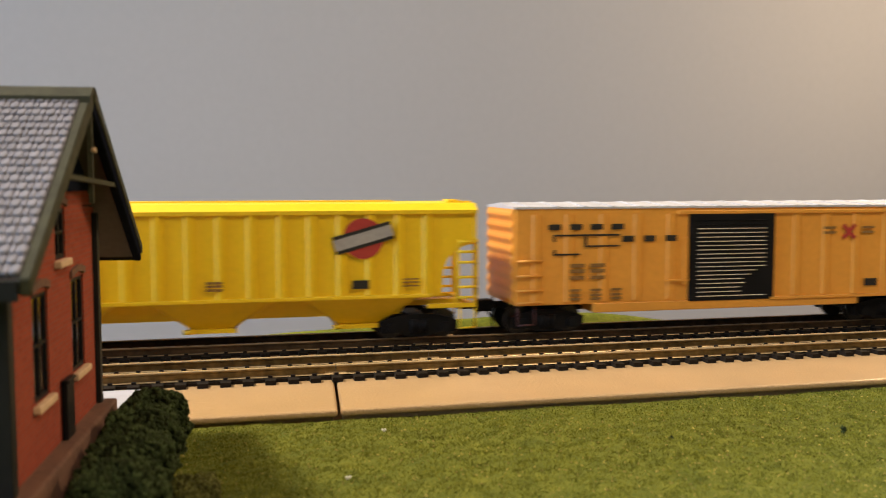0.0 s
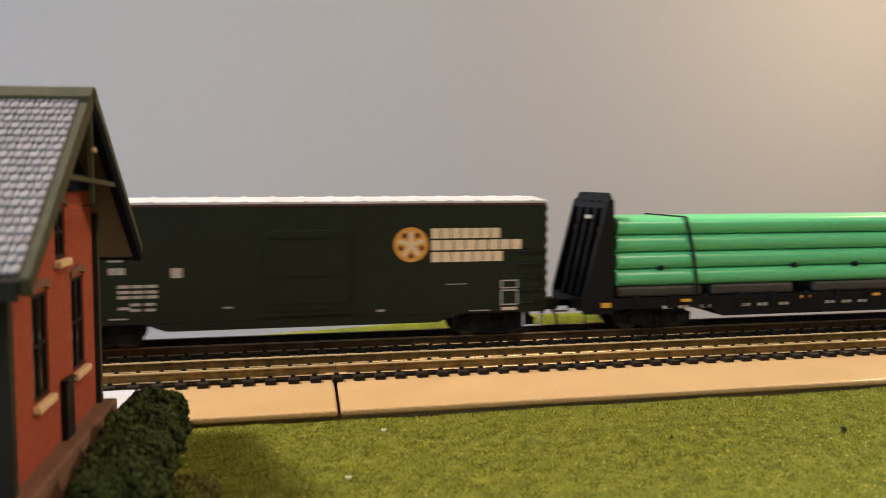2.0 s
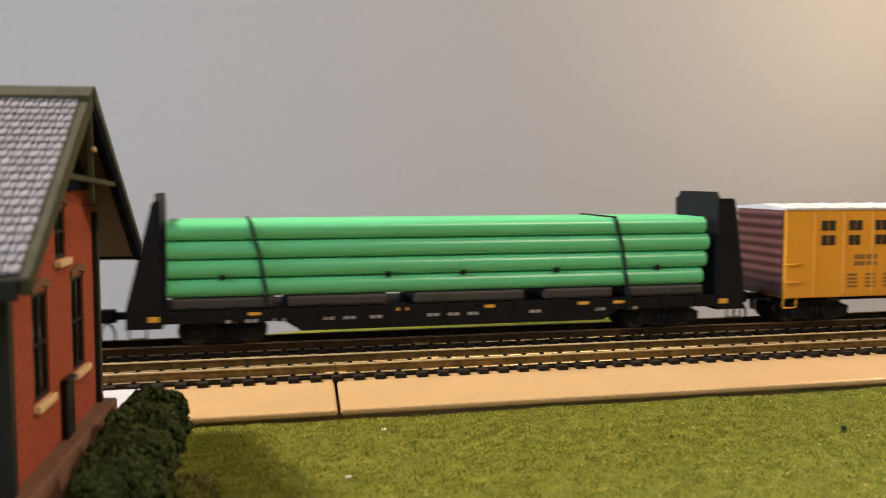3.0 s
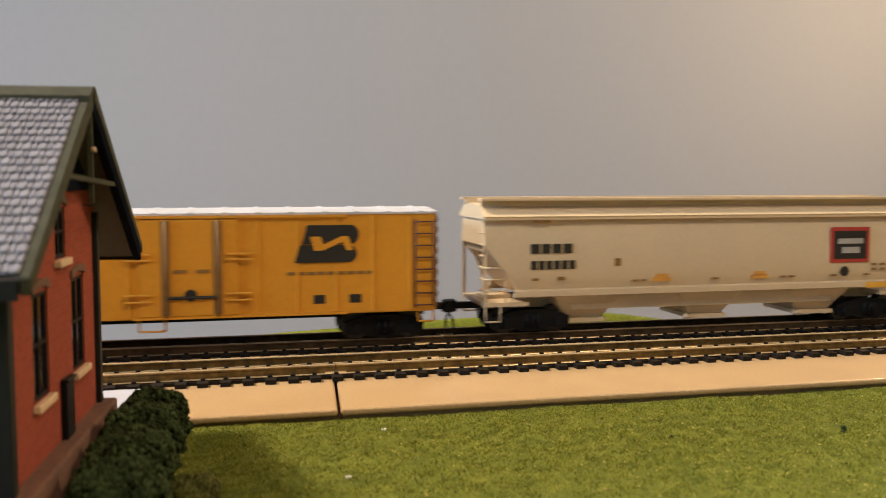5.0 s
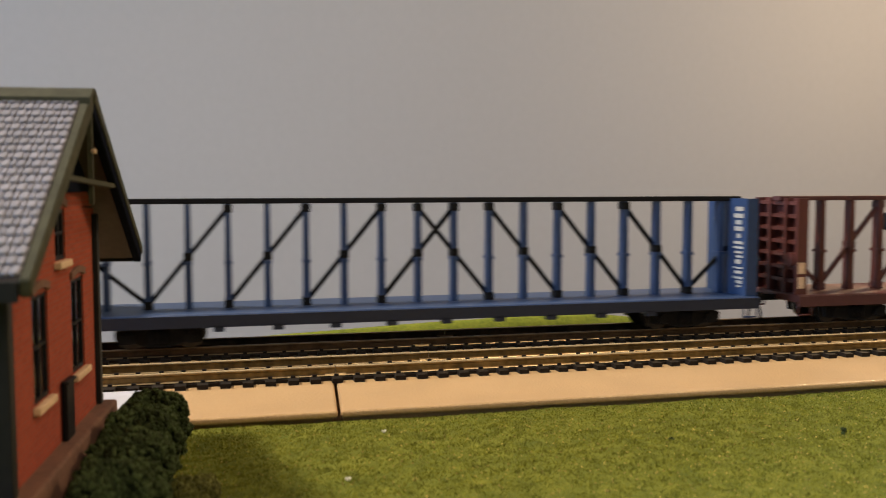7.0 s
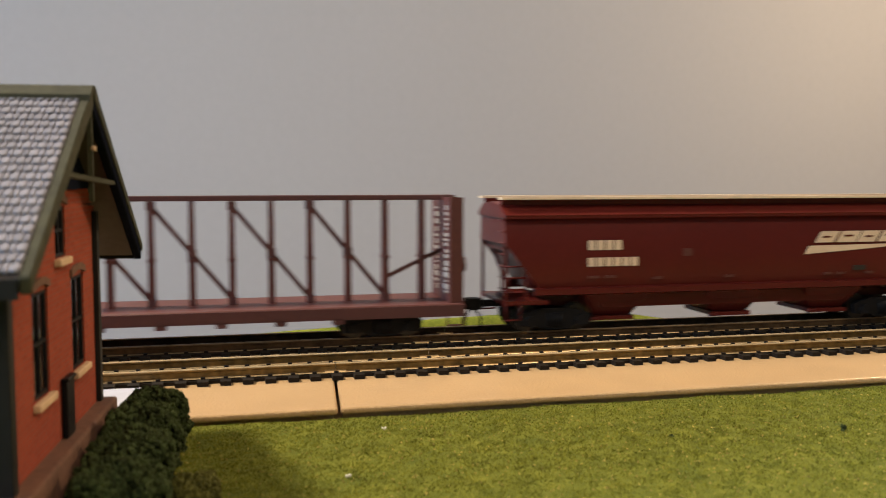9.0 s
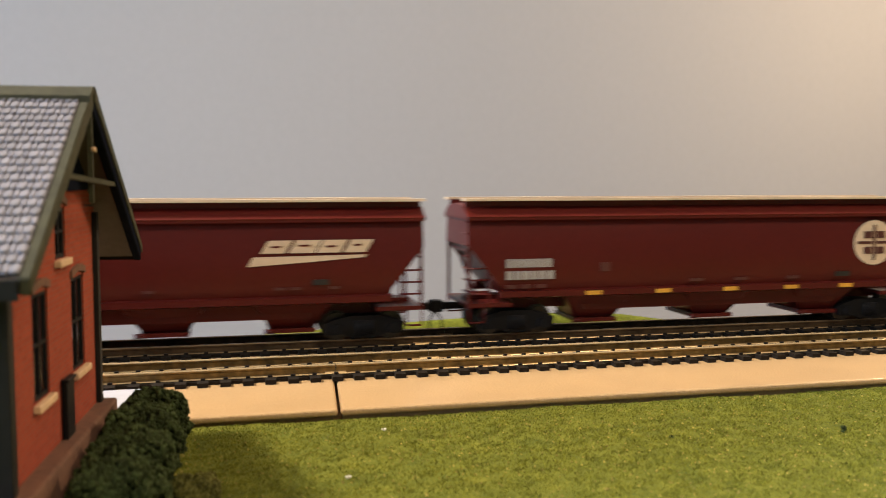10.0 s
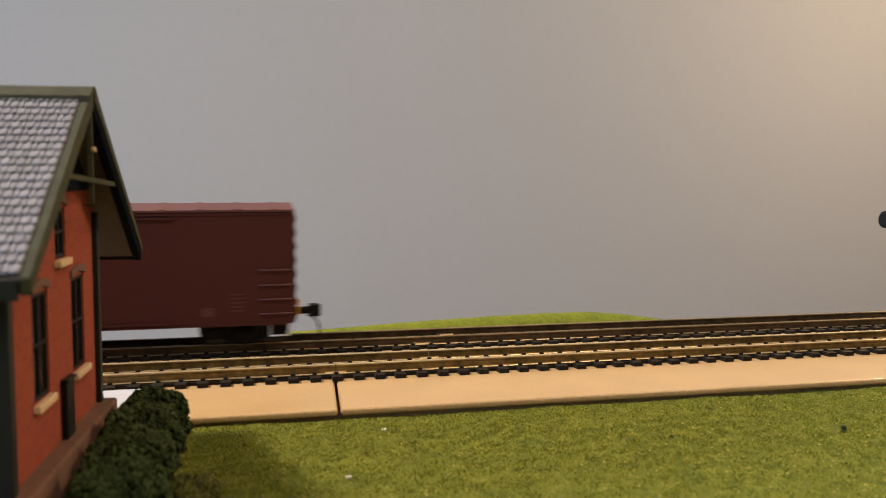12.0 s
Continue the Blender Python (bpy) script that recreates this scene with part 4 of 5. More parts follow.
        for y in (-0.0186, 0.0180):
            prism(bm, [(x - 0.0006, 0.0150), (x + 0.0006, 0.0150), (x + 0.0006 - lean * 0.45, 0.0340), (x + 0.0006 - lean, top + 0.0004), (x - 0.0006 - lean, top + 0.0004), (x - 0.0006 - lean * 0.45, 0.0340)], "y", y, y + 0.0006)
        box(bm, x - 0.0006 - lean, x + 0.0006 - lean, -0.0180, 0.0180, top, top + 0.0005)
        bmesh.ops.recalc_face_normals(bm, faces=bm.faces)
        part("strap", bm, M["black"], p, "black hold-down strap")
    for x0, x1 in ((-0.1065, -0.0690), (-0.0650, -0.0270), (-0.0170, 0.0270), (0.0350, 0.0640), (0.0700, 0.1040)):
        simple_box("timber", (x0, x1, -0.0170, 0.0170, 0.0141, 0.0186), M["grey"], p, "grey bearer timber", bevel=0.0012)
    for x in (-0.0880, -0.0270, 0.0020, 0.0400, 0.0830):
        bm = bmesh.new()
        rod(bm, (x, -0.0180, 0.0258), (x, 0.0170, 0.0258), 0.0011, 8)
        part("spacer", bm, M["black"], p)


# amber reefer with a plug door
def reefer():
    h = 0.0899
    w = wagon("reefer_wagon", "amber yellow insulated boxcar with brown ends", 0.8695, h, 0.0710)
    boxcar_shell(w, h, 0.0115, 0.0489, M["reefer"], M["silver"], M["deep_brown"], 9, 15)
    side_posts(w, [-0.076, -0.062, -0.048, -0.034, -0.021, 0.024, 0.038, 0.052, 0.066, 0.080], 0.0125, 0.0478, M["reefer"], 0.0004, 0.0014)
    d = simple_box("door", (-0.0175, 0.0165, -HALF_W - 0.0010, -HALF_W + 0.0003, 0.0125, 0.0470), M["reefer"], w, "amber plug door", bevel=0.0002)
    for x in (-0.0085, 0.0095):
        bm = bmesh.new()
        rod(bm, (x, -HALF_W - 0.0016, 0.0120), (x, -HALF_W - 0.0016, 0.0470), 0.0005, 8)
        box(bm, x - 0.0016, x + 0.0016, -HALF_W - 0.0013, -HALF_W - 0.0009, 0.0130, 0.0466)
        part("lock_rod", bm, M["ink_faint"], d)
    bm = bmesh.new()
    rod(bm, (-0.0080, -HALF_W - 0.0016, 0.0192), (0.0090, -HALF_W - 0.0016, 0.0192), 0.0006, 8)
    rod(bm, (0.0, -HALF_W - 0.0018, 0.0200), (0.0, -HALF_W - 0.0010, 0.0200), 0.0022, 12)
    part("lock_wheel", bm, M["ink"], d)
    for x in (-0.0228, 0.0125):
        for z in (0.0178, 0.0202, 0.0325, 0.0345):
            simple_box("hinge", (x, x + 0.0090, -HALF_W - 0.0020, -HALF_W - 0.0008, z, z + 0.0005), M["yellow_mark"], d)
    for x in (-0.0060, 0.0020):
        simple_box("door_plate", (x, x + 0.0048, -HALF_W - 0.0013, -HALF_W - 0.0009, 0.0280, 0.0292), M["ink_faint"], d)
    for z in (0.0115, 0.0475):
        simple_box("door_rail", (-0.0200, 0.0560, -HALF_W - 0.0012, -HALF_W + 0.0002, z, z + 0.0009), M["reefer"], w)
    for s in (-1, 1):
        ladder(w, h - 0.0080, h - 0.0010, [0.0140, 0.0185, 0.0230, 0.0275, 0.0320, 0.0365, 0.0410, 0.0455], s * HALF_W, M["deep_brown"])
        ladder(w, -h + 0.0010, -h + 0.0080, [0.0185, 0.0260], s * HALF_W, M["reefer"], stiles=False)
    stirrup(w, -h + 0.0005, -h + 0.0065, 0.0075, 0.0120, M["reefer"])
    stirrup(w, h - 0.0065, h - 0.0005, 0.0075, 0.0120, M["reefer"])
    stirrup(w, -0.0180, -0.0090, 0.0070, 0.0120, M["reefer"])
    for a, b in ((-0.0732, -0.0660), (-0.0600, -0.0530), (-0.0480, -0.0400), (-0.0350, -0.0270), (-0.0230, -0.0190)):
        mark_row(w, a, b, 0.0398, 0.0440, 2, M["ink"], gap=0.12)
    for a, b in ((-0.0732, -0.0660), (-0.0600, -0.0540), (-0.0470, -0.0400), (-0.0360, -0.0290)):
        mark_row(w, a, b, 0.0336, 0.0378, 2, M["ink"], gap=0.12)
    mark_row(w, -0.0570, -0.0450, 0.0275, 0.0295, 2, M["ink_faint"], gap=0.15)
    mark_row(w, -0.0570, -0.0450, 0.0248, 0.0266, 2, M["ink_faint"], gap=0.15)
    for z in (0.0205, 0.0188, 0.0172, 0.0155):
        mark_row(w, -0.0600, -0.0340, z, z + 0.0009, 3, M["ink_faint"], gap=0.45)
    lobe = lambda x0, x1, z0, z1, cut: [(x0, z0)] + [(x1 - 0.0030 + 0.0030 * math.sin(t), (z0 + z1) / 2 - (z1 - z0) / 2 * math.cos(t)) for t in [0.314159 * i for i in range(11)]] + [(x0 + cut, z1)]
    for x0, x1, z0, z1 in ((0.0368, 0.0598, 0.0308, 0.0372), (0.0396, 0.0606, 0.0376, 0.0446)):
        bm = bmesh.new()
        prism(bm, lobe(x0, x1, z0, z1, 0.0020), "y", -HALF_W - 0.0006, -HALF_W + 0.0001)
        part("emblem", bm, M["ink"], w, "black two-lobed emblem")
    bm = bmesh.new()
    prism(bm, [(0.0440, 0.0352), (0.0472, 0.0352), (0.0545, 0.0385), (0.0560, 0.0352), (0.0584, 0.0352), (0.0566, 0.0404), (0.0540, 0.0404), (0.0474, 0.0374), (0.0464, 0.0404), (0.0426, 0.0404)], "y", -HALF_W - 0.0008, -HALF_W - 0.0006)
    part("emblem_band", bm, M["reefer"], w, "amber zigzag band")
    mark_row(w, 0.0340, 0.0670, 0.0262, 0.0274, 9, M["ink_faint"], gap=0.15)
    mark(w, 0.0437, 0.0480, 0.0155, 0.0187, M["ink"])
    mark(w, 0.0570, 0.0615, 0.0155, 0.0187, M["ink"])


def hopper_bay(w, x, top, bottom, z0, z1, material, name="hopper_bay"):
    bm = bmesh.new()
    lo = [bm.verts.new((x + a * bottom, b * 0.0100, z0)) for a, b in ((-1, -1), (1, -1), (1, 1), (-1, 1))]
    hi = [bm.verts.new((x + a * top, b * 0.0172, z1)) for a, b in ((-1, -1), (1, -1), (1, 1), (-1, 1))]
    bm.faces.new(lo[::-1])
    bm.faces.new(hi)
    for i in range(4):
        bm.faces.new((lo[i], lo[(i + 1) % 4], hi[(i + 1) % 4], hi[i]))
    rounded(bm, 0.0008, 2)
    bay = part(name, bm, material, w)
    bm = bmesh.new()
    box(bm, x - bottom * 1.12, x + bottom * 1.12, -0.0125, 0.0125, z0 - 0.0012, z0 + 0.0004)
    rod(bm, (x - bottom * 1.35, -0.0128, z0 - 0.0004), (x - bottom * 0.9, -0.0128, z0 - 0.0004), 0.0009, 8)
    bmesh.ops.recalc_face_normals(bm, faces=bm.faces)
    part("outlet_gate", bm, material, bay)


def covered_hopper(label, middle, half, paint, top_paint, bays, truck_x, pale_top, sill_mat, cut_l=0.013):
    w = wagon("covered_hopper", label, middle, half, truck_x)
    # the curved tank, cut off at the slope sheets
    side = [(0.0163, 0.0165), (0.0174, 0.0190), (0.0182, 0.0225), (0.0186, 0.0270), (0.0185, 0.0320), (0.0181, 0.0365), (0.0175, 0.0405), (0.0167, 0.0440), (0.0160, 0.0468)]
    bm = bmesh.new()
    prism(bm, [(-y, z) for y, z in side] + [(y, z) for y, z in side[::-1]], "x", -half, half)
    for s in (-1, 1):
        a, b = Vector((s * (half + 0.0002), 0, 0.0360)), Vector((s * (half - cut_l), 0, 0.0195))
        d = (b - a).normalized()
        nrm = Vector((-d.z, 0, d.x)) * (1 if s < 0 else -1)
        if nrm.x * s < 0:
            nrm = -nrm
        g = bmesh.ops.bisect_plane(bm, geom=bm.verts[:] + bm.edges[:] + bm.faces[:], plane_co=a, plane_no=nrm, clear_outer=True)
        bmesh.ops.holes_fill(bm, edges=[e for e in bm.edges if e.is_boundary])
    bmesh.ops.recalc_face_normals(bm, faces=bm.faces)
    for f in bm.faces:
        f.smooth = abs(f.normal.x) < 0.1 and abs(f.normal.z) < 0.9
    tank = part("tank", bm, paint, w)
    # roof
    bm = bmesh.new()
    e = [(0.0186, 0.0460), (0.0191, 0.0470), (0.0150, 0.0493), (0.0124, 0.0508), (0.0, 0.0520)]
    prism(bm, [(-y, z) for y, z in e] + [(y, z) for y, z in e[::-1][1:]], "x", -half - 0.0006, half + 0.0006)
    roof = part("roof", bm, paint, w)
    bm = bmesh.new()
    for y in (-0.0188, 0.0180):
        box(bm, -half - 0.0004, half + 0.0004, y, y + 0.0008, 0.0456, 0.0464)
    bmesh.ops.recalc_face_normals(bm, faces=bm.faces)
    part("roof_rail", bm, paint, roof)
    for y in (-0.0158, 0.0128):
        bm = bmesh.new()
        box(bm, -half - 0.0012, half + 0.0012, y - 0.0008, y + 0.0038, 0.0530, 0.0540)
        bmesh.ops.recalc_face_normals(bm, faces=bm.faces)
        part("running_board", bm, pale_top, roof, "pale roof running board")
    for y in (-0.0124, 0.0109):
        simple_box("roof_coaming", (-half, half, y, y + 0.0015, 0.0490, 0.0531), paint, roof)
    n = 10
    for i in range(n):
        x = -half + 0.012 + (2 * half - 0.024) * (i + 0.5) / n
        bm = bmesh.new()
        box(bm, x - 0.0065, x + 0.0065, -0.0060, 0.0060, 0.0520, 0.0534)
        rounded(bm, 0.0005, 1)
        part("hatch", bm, top_paint, roof)
    # sill, bays, end frames
    for s in (-1, 1):
        bm = bmesh.new()
        prism(bm, [(s * 0.0165, 0.0150), (s * 0.0188, 0.0156), (s * 0.0188, 0.0178), (s * 0.0168, 0.0184)], "x", -half + cut_l - 0.001, half - cut_l + 0.001)
        part("side_sill", bm, sill_mat, w)
    simple_box("centre_sill", (-half + 0.003, half - 0.003, -0.0040, 0.0040, 0.0095, 0.0150), paint, w)
    bm = bmesh.new()
    prism(bm, [(bays[0] - 0.010, 0.0165), (bays[-1] + 0.010, 0.0165), (bays[-1] + 0.006, 0.0094), (bays[0] - 0.006, 0.0094)], "y", -0.0140, 0.0140)
    part("lower_body", bm, paint, w)
    for x in bays:
        hopper_bay(w, x, 0.0155, 0.0078, 0.0052, 0.0165, paint)
    for s in (-1, 1):
        x1 = s * half
        bm = bmesh.new()
        box(bm, min(x1, x1 - s * 0.018), max(x1, x1 - s * 0.018), -0.0172, 0.0172, 0.0118, 0.0134)
        for y in (-0.0168, 0.0160):
            box(bm, min(x1, x1 - s * 0.0012), max(x1, x1 - s * 0.0012), y, y + 0.0008, 0.0134, 0.0480)
            box(bm, min(x1 - s * 0.0085, x1 - s * 0.0093), max(x1 - s * 0.0085, x1 - s * 0.0093), y, y + 0.0008, 0.0134, 0.0290)
        for z in (0.0180, 0.0225, 0.0270, 0.0315, 0.0360, 0.0405, 0.0450):
            rod(bm, (x1 - s * 0.0002, -0.0170, z), (x1 - s * 0.0002, -0.0090, z), 0.0004, 6)
            if z < 0.029:
                rod(bm, (x1, -0.0172, z), (x1 - s * 0.0088, -0.0172, z), 0.0004, 6)
        beam(bm, (x1 - s * 0.010, 0.008, 0.0134), (x1 - s * 0.002, 0.008, 0.0340), 0.0012, 0.0012)
        bmesh.ops.recalc_face_normals(bm, faces=bm.faces)
        part("end_frame", bm, paint, w, "open end frame with ladder")
        bm = bmesh.new()
        a = [(x1 - s * 0.001, 0.0350), (x1 - s * 0.0015, 0.0330), (x1 - s * 0.0290, 0.0130), (x1 - s * 0.0270, 0.0160)]
        prism(bm, a, "y", -0.0100, 0.0150)
        part("slope_sheet", bm, paint, w)
    stirrup(w, -half + 0.0005, -half + 0.0065, 0.0060, 0.0122, paint)
    stirrup(w, half - 0.0065, half - 0.0005, 0.0060, 0.0122, paint)
    return w


def beige_hopper():
    w = covered_hopper("beige covered hopper with black and red square emblem", 1.0764, 0.0974, M["beige"], M["beige"], [-0.0540, 0.0, 0.0510], 0.0765, M["beige"], M["beige"])
    y = -0.0187
    mark(w, 0.0533, 0.0722, 0.0262, 0.0412, M["red"], y, "emblem")
    mark(w, 0.0549, 0.0706, 0.0278, 0.0396, M["ink"], y - 0.0002, "emblem_field")
    mark_row(w, 0.0567, 0.0688, 0.0342, 0.0364, 1, M["white_ink"], y - 0.0004, gap=0.0)
    mark_row(w, 0.0587, 0.0672, 0.0302, 0.0328, 1, M["white_ink"], y - 0.0004, gap=0.0)
    mark_row(w, -0.0790, -0.0610, 0.0325, 0.0362, 4, M["ink"], y)
    mark_row(w, -0.0790, -0.0600, 0.0262, 0.0296, 6, M["ink"], y)
    mark_row(w, -0.0785, -0.0750, 0.0218, 0.0228, 1, M["ink_faint"], y)
    mark_row(w, -0.0680, -0.0640, 0.0218, 0.0232, 1, M["ink_faint"], y)
    mark_disc(w, 0.0605, 0.0225, 0.0021, M["ink"], y)
    for x in (-0.0235, 0.0205):
        mark(w, x - 0.0040, x + 0.0040, 0.0204, 0.0220, M["gold"], y + 0.0003, "stencil")
        mark(w, x - 0.0026, x + 0.0026, 0.0221, 0.0234, M["gold"], y + 0.0001, "stencil")
    for x in (-0.0365, -0.0330, -0.0010, 0.0300, 0.0340, 0.0540, 0.0700):
        mark(w, x, x + 0.0030, 0.0205, 0.0213, M["ink_faint"], y + 0.0003)
    for z in (0.0248, 0.0228):
        mark_row(w, 0.0735, 0.0860, z, z + 0.0009, 3, M["ink_faint"], y, gap=0.4)
    mark(w, -0.0780, -0.0710, 0.0445, 0.0453, M["ink_faint"], y + 0.0002)
    mark(w, -0.0440, -0.0415, 0.0270, 0.0300, M["ink_faint"], y)
    mark(w, 0.0710, 0.0840, 0.0152, 0.0176, M["yellow_mark"], -0.0189, "sill_stripe")


def red_hopper_swoosh():
    w = covered_hopper("oxide red covered hopper with slanted cream lettering", 1.8625, 0.0979, M["maroon"], M["cream"], [-0.0500, 0.0030, 0.0490], 0.0760, M["cream"], M["maroon"])
    y = -0.0187
    for i, wd in enumerate((0.0088, 0.0094, 0.0088, 0.0082)):
        x = 0.0372 + i * 0.0101
        mark(w, x, x + wd, 0.0344, 0.0391, M["cream"], y, "emblem", lean=0.0030)
        mark(w, x + 0.0035, x + wd - 0.0016, 0.0364 + 0.0004 * (i % 2), 0.0371 + 0.0004 * (i % 2), M["maroon"], y - 0.0002, "emblem_slit", lean=0.0004)
    bm = bmesh.new()
    prism(bm, [(0.0325, 0.0296), (0.0346, 0.0331), (0.0760, 0.0335), (0.0752, 0.0325), (0.0560, 0.0311)], "y", y - 0.0002, y + 0.0001)
    part("emblem_stroke", bm, M["cream"], w)
    mark_row(w, -0.0640, -0.0490, 0.0330, 0.0368, 4, M["cream"], y)
    mark_row(w, -0.0640, -0.0420, 0.0265, 0.0300, 6, M["cream"], y)
    mark_row(w, -0.0640, -0.0500, 0.0218, 0.0228, 2, M["rust"], y, gap=0.3)
    for x in (-0.0360, -0.0040, 0.0420, 0.0480, 0.0620):
        mark(w, x, x + 0.0040, 0.0208, 0.0218, M["rust"], y + 0.0003)
    mark(w, 0.0560, 0.0620, 0.0225, 0.0245, M["ink"], y)
    mark(w, -0.0230, -0.0190, 0.0300, 0.0330, M["rust"], y)


def red_hopper_cross():
    w = covered_hopper("oxide red covered hopper with round cream cross emblem", 2.0790, 0.1010, M["maroon"], M["maroon"], [-0.0460, 0.0060, 0.0560], 0.0800, M["cream"], M["maroon"])
    y = -0.0187
    mark_disc(w, 0.0773, 0.0345, 0.0095, M["cream"], y)
    for a in ((-0.0006, 0.0006, -0.0075, 0.0075), (-0.0050, -0.0012, 0.0018, 0.0048), (0.0012, 0.0050, 0.0018, 0.0048), (-0.0050, -0.0012, -0.0048, -0.0018), (0.0012, 0.0050, -0.0048, -0.0018),
              (-0.0080, -0.0012, -0.0006, 0.0006), (0.0012, 0.0080, -0.0006, 0.0006)):
        mark(w, 0.0773 + a[0], 0.0773 + a[1], 0.0345 + a[2], 0.0345 + a[3], M["rust"], y - 0.0003, "emblem_line")
    mark_row(w, -0.0860, -0.0670, 0.0272, 0.0305, 8, M["white_ink"], y, gap=0.15)
    mark_row(w, -0.0860, -0.0660, 0.0225, 0.0258, 6, M["white_ink"], y, gap=0.15)
    mark_row(w, -0.0860, -0.0680, 0.0190, 0.0205, 3, M["rust"], y, gap=0.3)
    mark(w, -0.0470, -0.0430, 0.0250, 0.0285, M["rust"], y)
    mark(w, 0.0590, 0.0660, 0.0205, 0.0225, M["ink"], y)
    for x in (-0.0530, -0.0230, 0.0070, 0.0350, 0.0610, 0.0900):
        mark(w, x, x + 0.0065, 0.0158, 0.0174, M["yellow_mark"], -0.0189, "reflector")
    for x in (-0.0080, 0.0120, 0.0360):
        mark(w, x, x + 0.0060, 0.0200, 0.0212, M["rust"], y + 0.0003)


def yellow_hopper():
    h = 0.0980
    w = wagon("covered_hopper", "bright yellow ribbed covered hopper with tilted emblem", -0.0035, h, 0.0760)
    P = M["yellow"]
    bm = bmesh.new()
    edge = [(0.0842, 0.0175), (0.0848, 0.0265), (0.0862, 0.0305), (0.0890, 0.0340), (0.0930, 0.0362), (h - 0.0005, 0.0372), (h - 0.0005, 0.0494)]
    prism(bm, edge + [(-x, z) for x, z in reversed(edge)], "y", -0.0176, 0.0176)
    bmesh.ops.recalc_face_normals(bm, faces=bm.faces)
    part("body", bm, P, w)
    for s in (-1, 1):
        for i in range(16):
            x = -0.0850 + 0.0109 * i
            bm = bmesh.new()
            z0 = 0.0178 if abs(x) < 0.083 else 0.030
            y0, y1 = s * 0.0174, s * 0.0186
            prism(bm, [(x - 0.0022, y0), (x + 0.0022, y0), (x + 0.0010, y1), (x - 0.0010, y1)], "z", z0, 0.0490)
            part("side_post", bm, P, w)
        simple_box("side_sill", (-0.0800, 0.0800, min(s * 0.0174, s * 0.0190), max(s * 0.0174, s * 0.0190), 0.0168, 0.0182), P, w, bevel=0.0003)
    bm = bmesh.new()
    prism(bm, [(-0.0190, 0.0486), (0.0190, 0.0486), (0.0190, 0.0500), (0.0150, 0.0524), (0.0, 0.0530), (-0.0150, 0.0524), (-0.0190, 0.0500)], "x", -h, h)
    roof = part("roof", bm, P, w)
    bm = bmesh.new()
    box(bm, -h + 0.004, h - 0.030, -0.0030, 0.0030, 0.0528, 0.0534)
    box(bm, h - 0.0100, h - 0.0005, -0.0110, -0.0070, 0.0522, 0.0532)
    box(bm, h - 0.0090, h - 0.0050, -0.0090, 0.0, 0.0520, 0.0537)
    bmesh.ops.recalc_face_normals(bm, faces=bm.faces)
    part("running_board", bm, P, roof)
    bm = bmesh.new()
    prism(bm, [(-0.0740, 0.0172), (0.0740, 0.0172), (0.0690, 0.0098), (-0.0690, 0.0098)], "y", -0.0110, 0.0140)
    part("lower_body", bm, P, w)
    for x in (-0.0560, -0.0010, 0.0535):
        hopper_bay(w, x, 0.0225, 0.0078, 0.0062, 0.0172, P)
    for s in (-1, 1):
        x1 = s * h
        bm = bmesh.new()
        for y in (-0.0178, 0.0160):
            box(bm, min(x1, x1 - s * 0.0192), max(x1, x1 - s * 0.0192), y, y + 0.0018, 0.0124, 0.0142)
        box(bm, min(x1, x1 - s * 0.0030), max(x1, x1 - s * 0.0030), -0.0159, 0.0159, 0.0124, 0.0140)
        box(bm, min(x1 - s * 0.0031, x1 - s * 0.0260), max(x1 - s * 0.0031, x1 - s * 0.0260), -0.0030, 0.0030, 0.0118, 0.0140)
        for y in (-0.0178, 0.0166):
            box(bm, min(x1 - s * 0.0066, x1 - s * 0.0084), max(x1 - s * 0.0066, x1 - s * 0.0084), y, y + 0.0012, 0.0140, 0.0360)
            box(bm, min(x1, x1 - s * 0.0014), max(x1, x1 - s * 0.0014), y, y + 0.0012, 0.0140, 0.0490)
        rounded(bm, 0.0002, 1)
        part("end_frame", bm, P, w)
        for y in (-0.0180, 0.0180):
            ladder(w, min(x1, x1 - s * 0.0076), max(x1, x1 - s * 0.0076), [0.0165, 0.0205, 0.0243, 0.0300, 0.0340, 0.0378], y, P, r=0.0006)
    stirrup(w, h - 0.0065, h - 0.0005, 0.0045, 0.0122, P)
    stirrup(w, -h + 0.0005, -h + 0.0065, 0.0045, 0.0122, P)
    y = -0.0187
    mark_disc(w, 0.0540, 0.0396, 0.0076, M["red"], y)
    for (wd, m, lift) in ((0.0068, "ink", 0.0002), (0.0042, "white_ink", 0.0004)):
        bm = bmesh.new()
        beam(bm, (0.0432, y - lift, 0.0368), (0.0648, y - lift, 0.0428), wd, 0.0003)
        part("emblem_bar", bm, M[m], w, "slanting emblem bar")
    for z in (0.0238, 0.0226, 0.0212):
        mark_row(w, -0.0030, 0.0030, z, z + 0.0009, 2, M["ink_faint"], -0.0187, gap=0.1)
        mark_row(w, 0.0690, 0.0755, z, z + 0.0005, 2, M["ink_faint"], -0.0187, gap=0.1)
    mark(w, 0.0498, 0.0560, 0.0208, 0.0240, M["ink"], -0.0187)


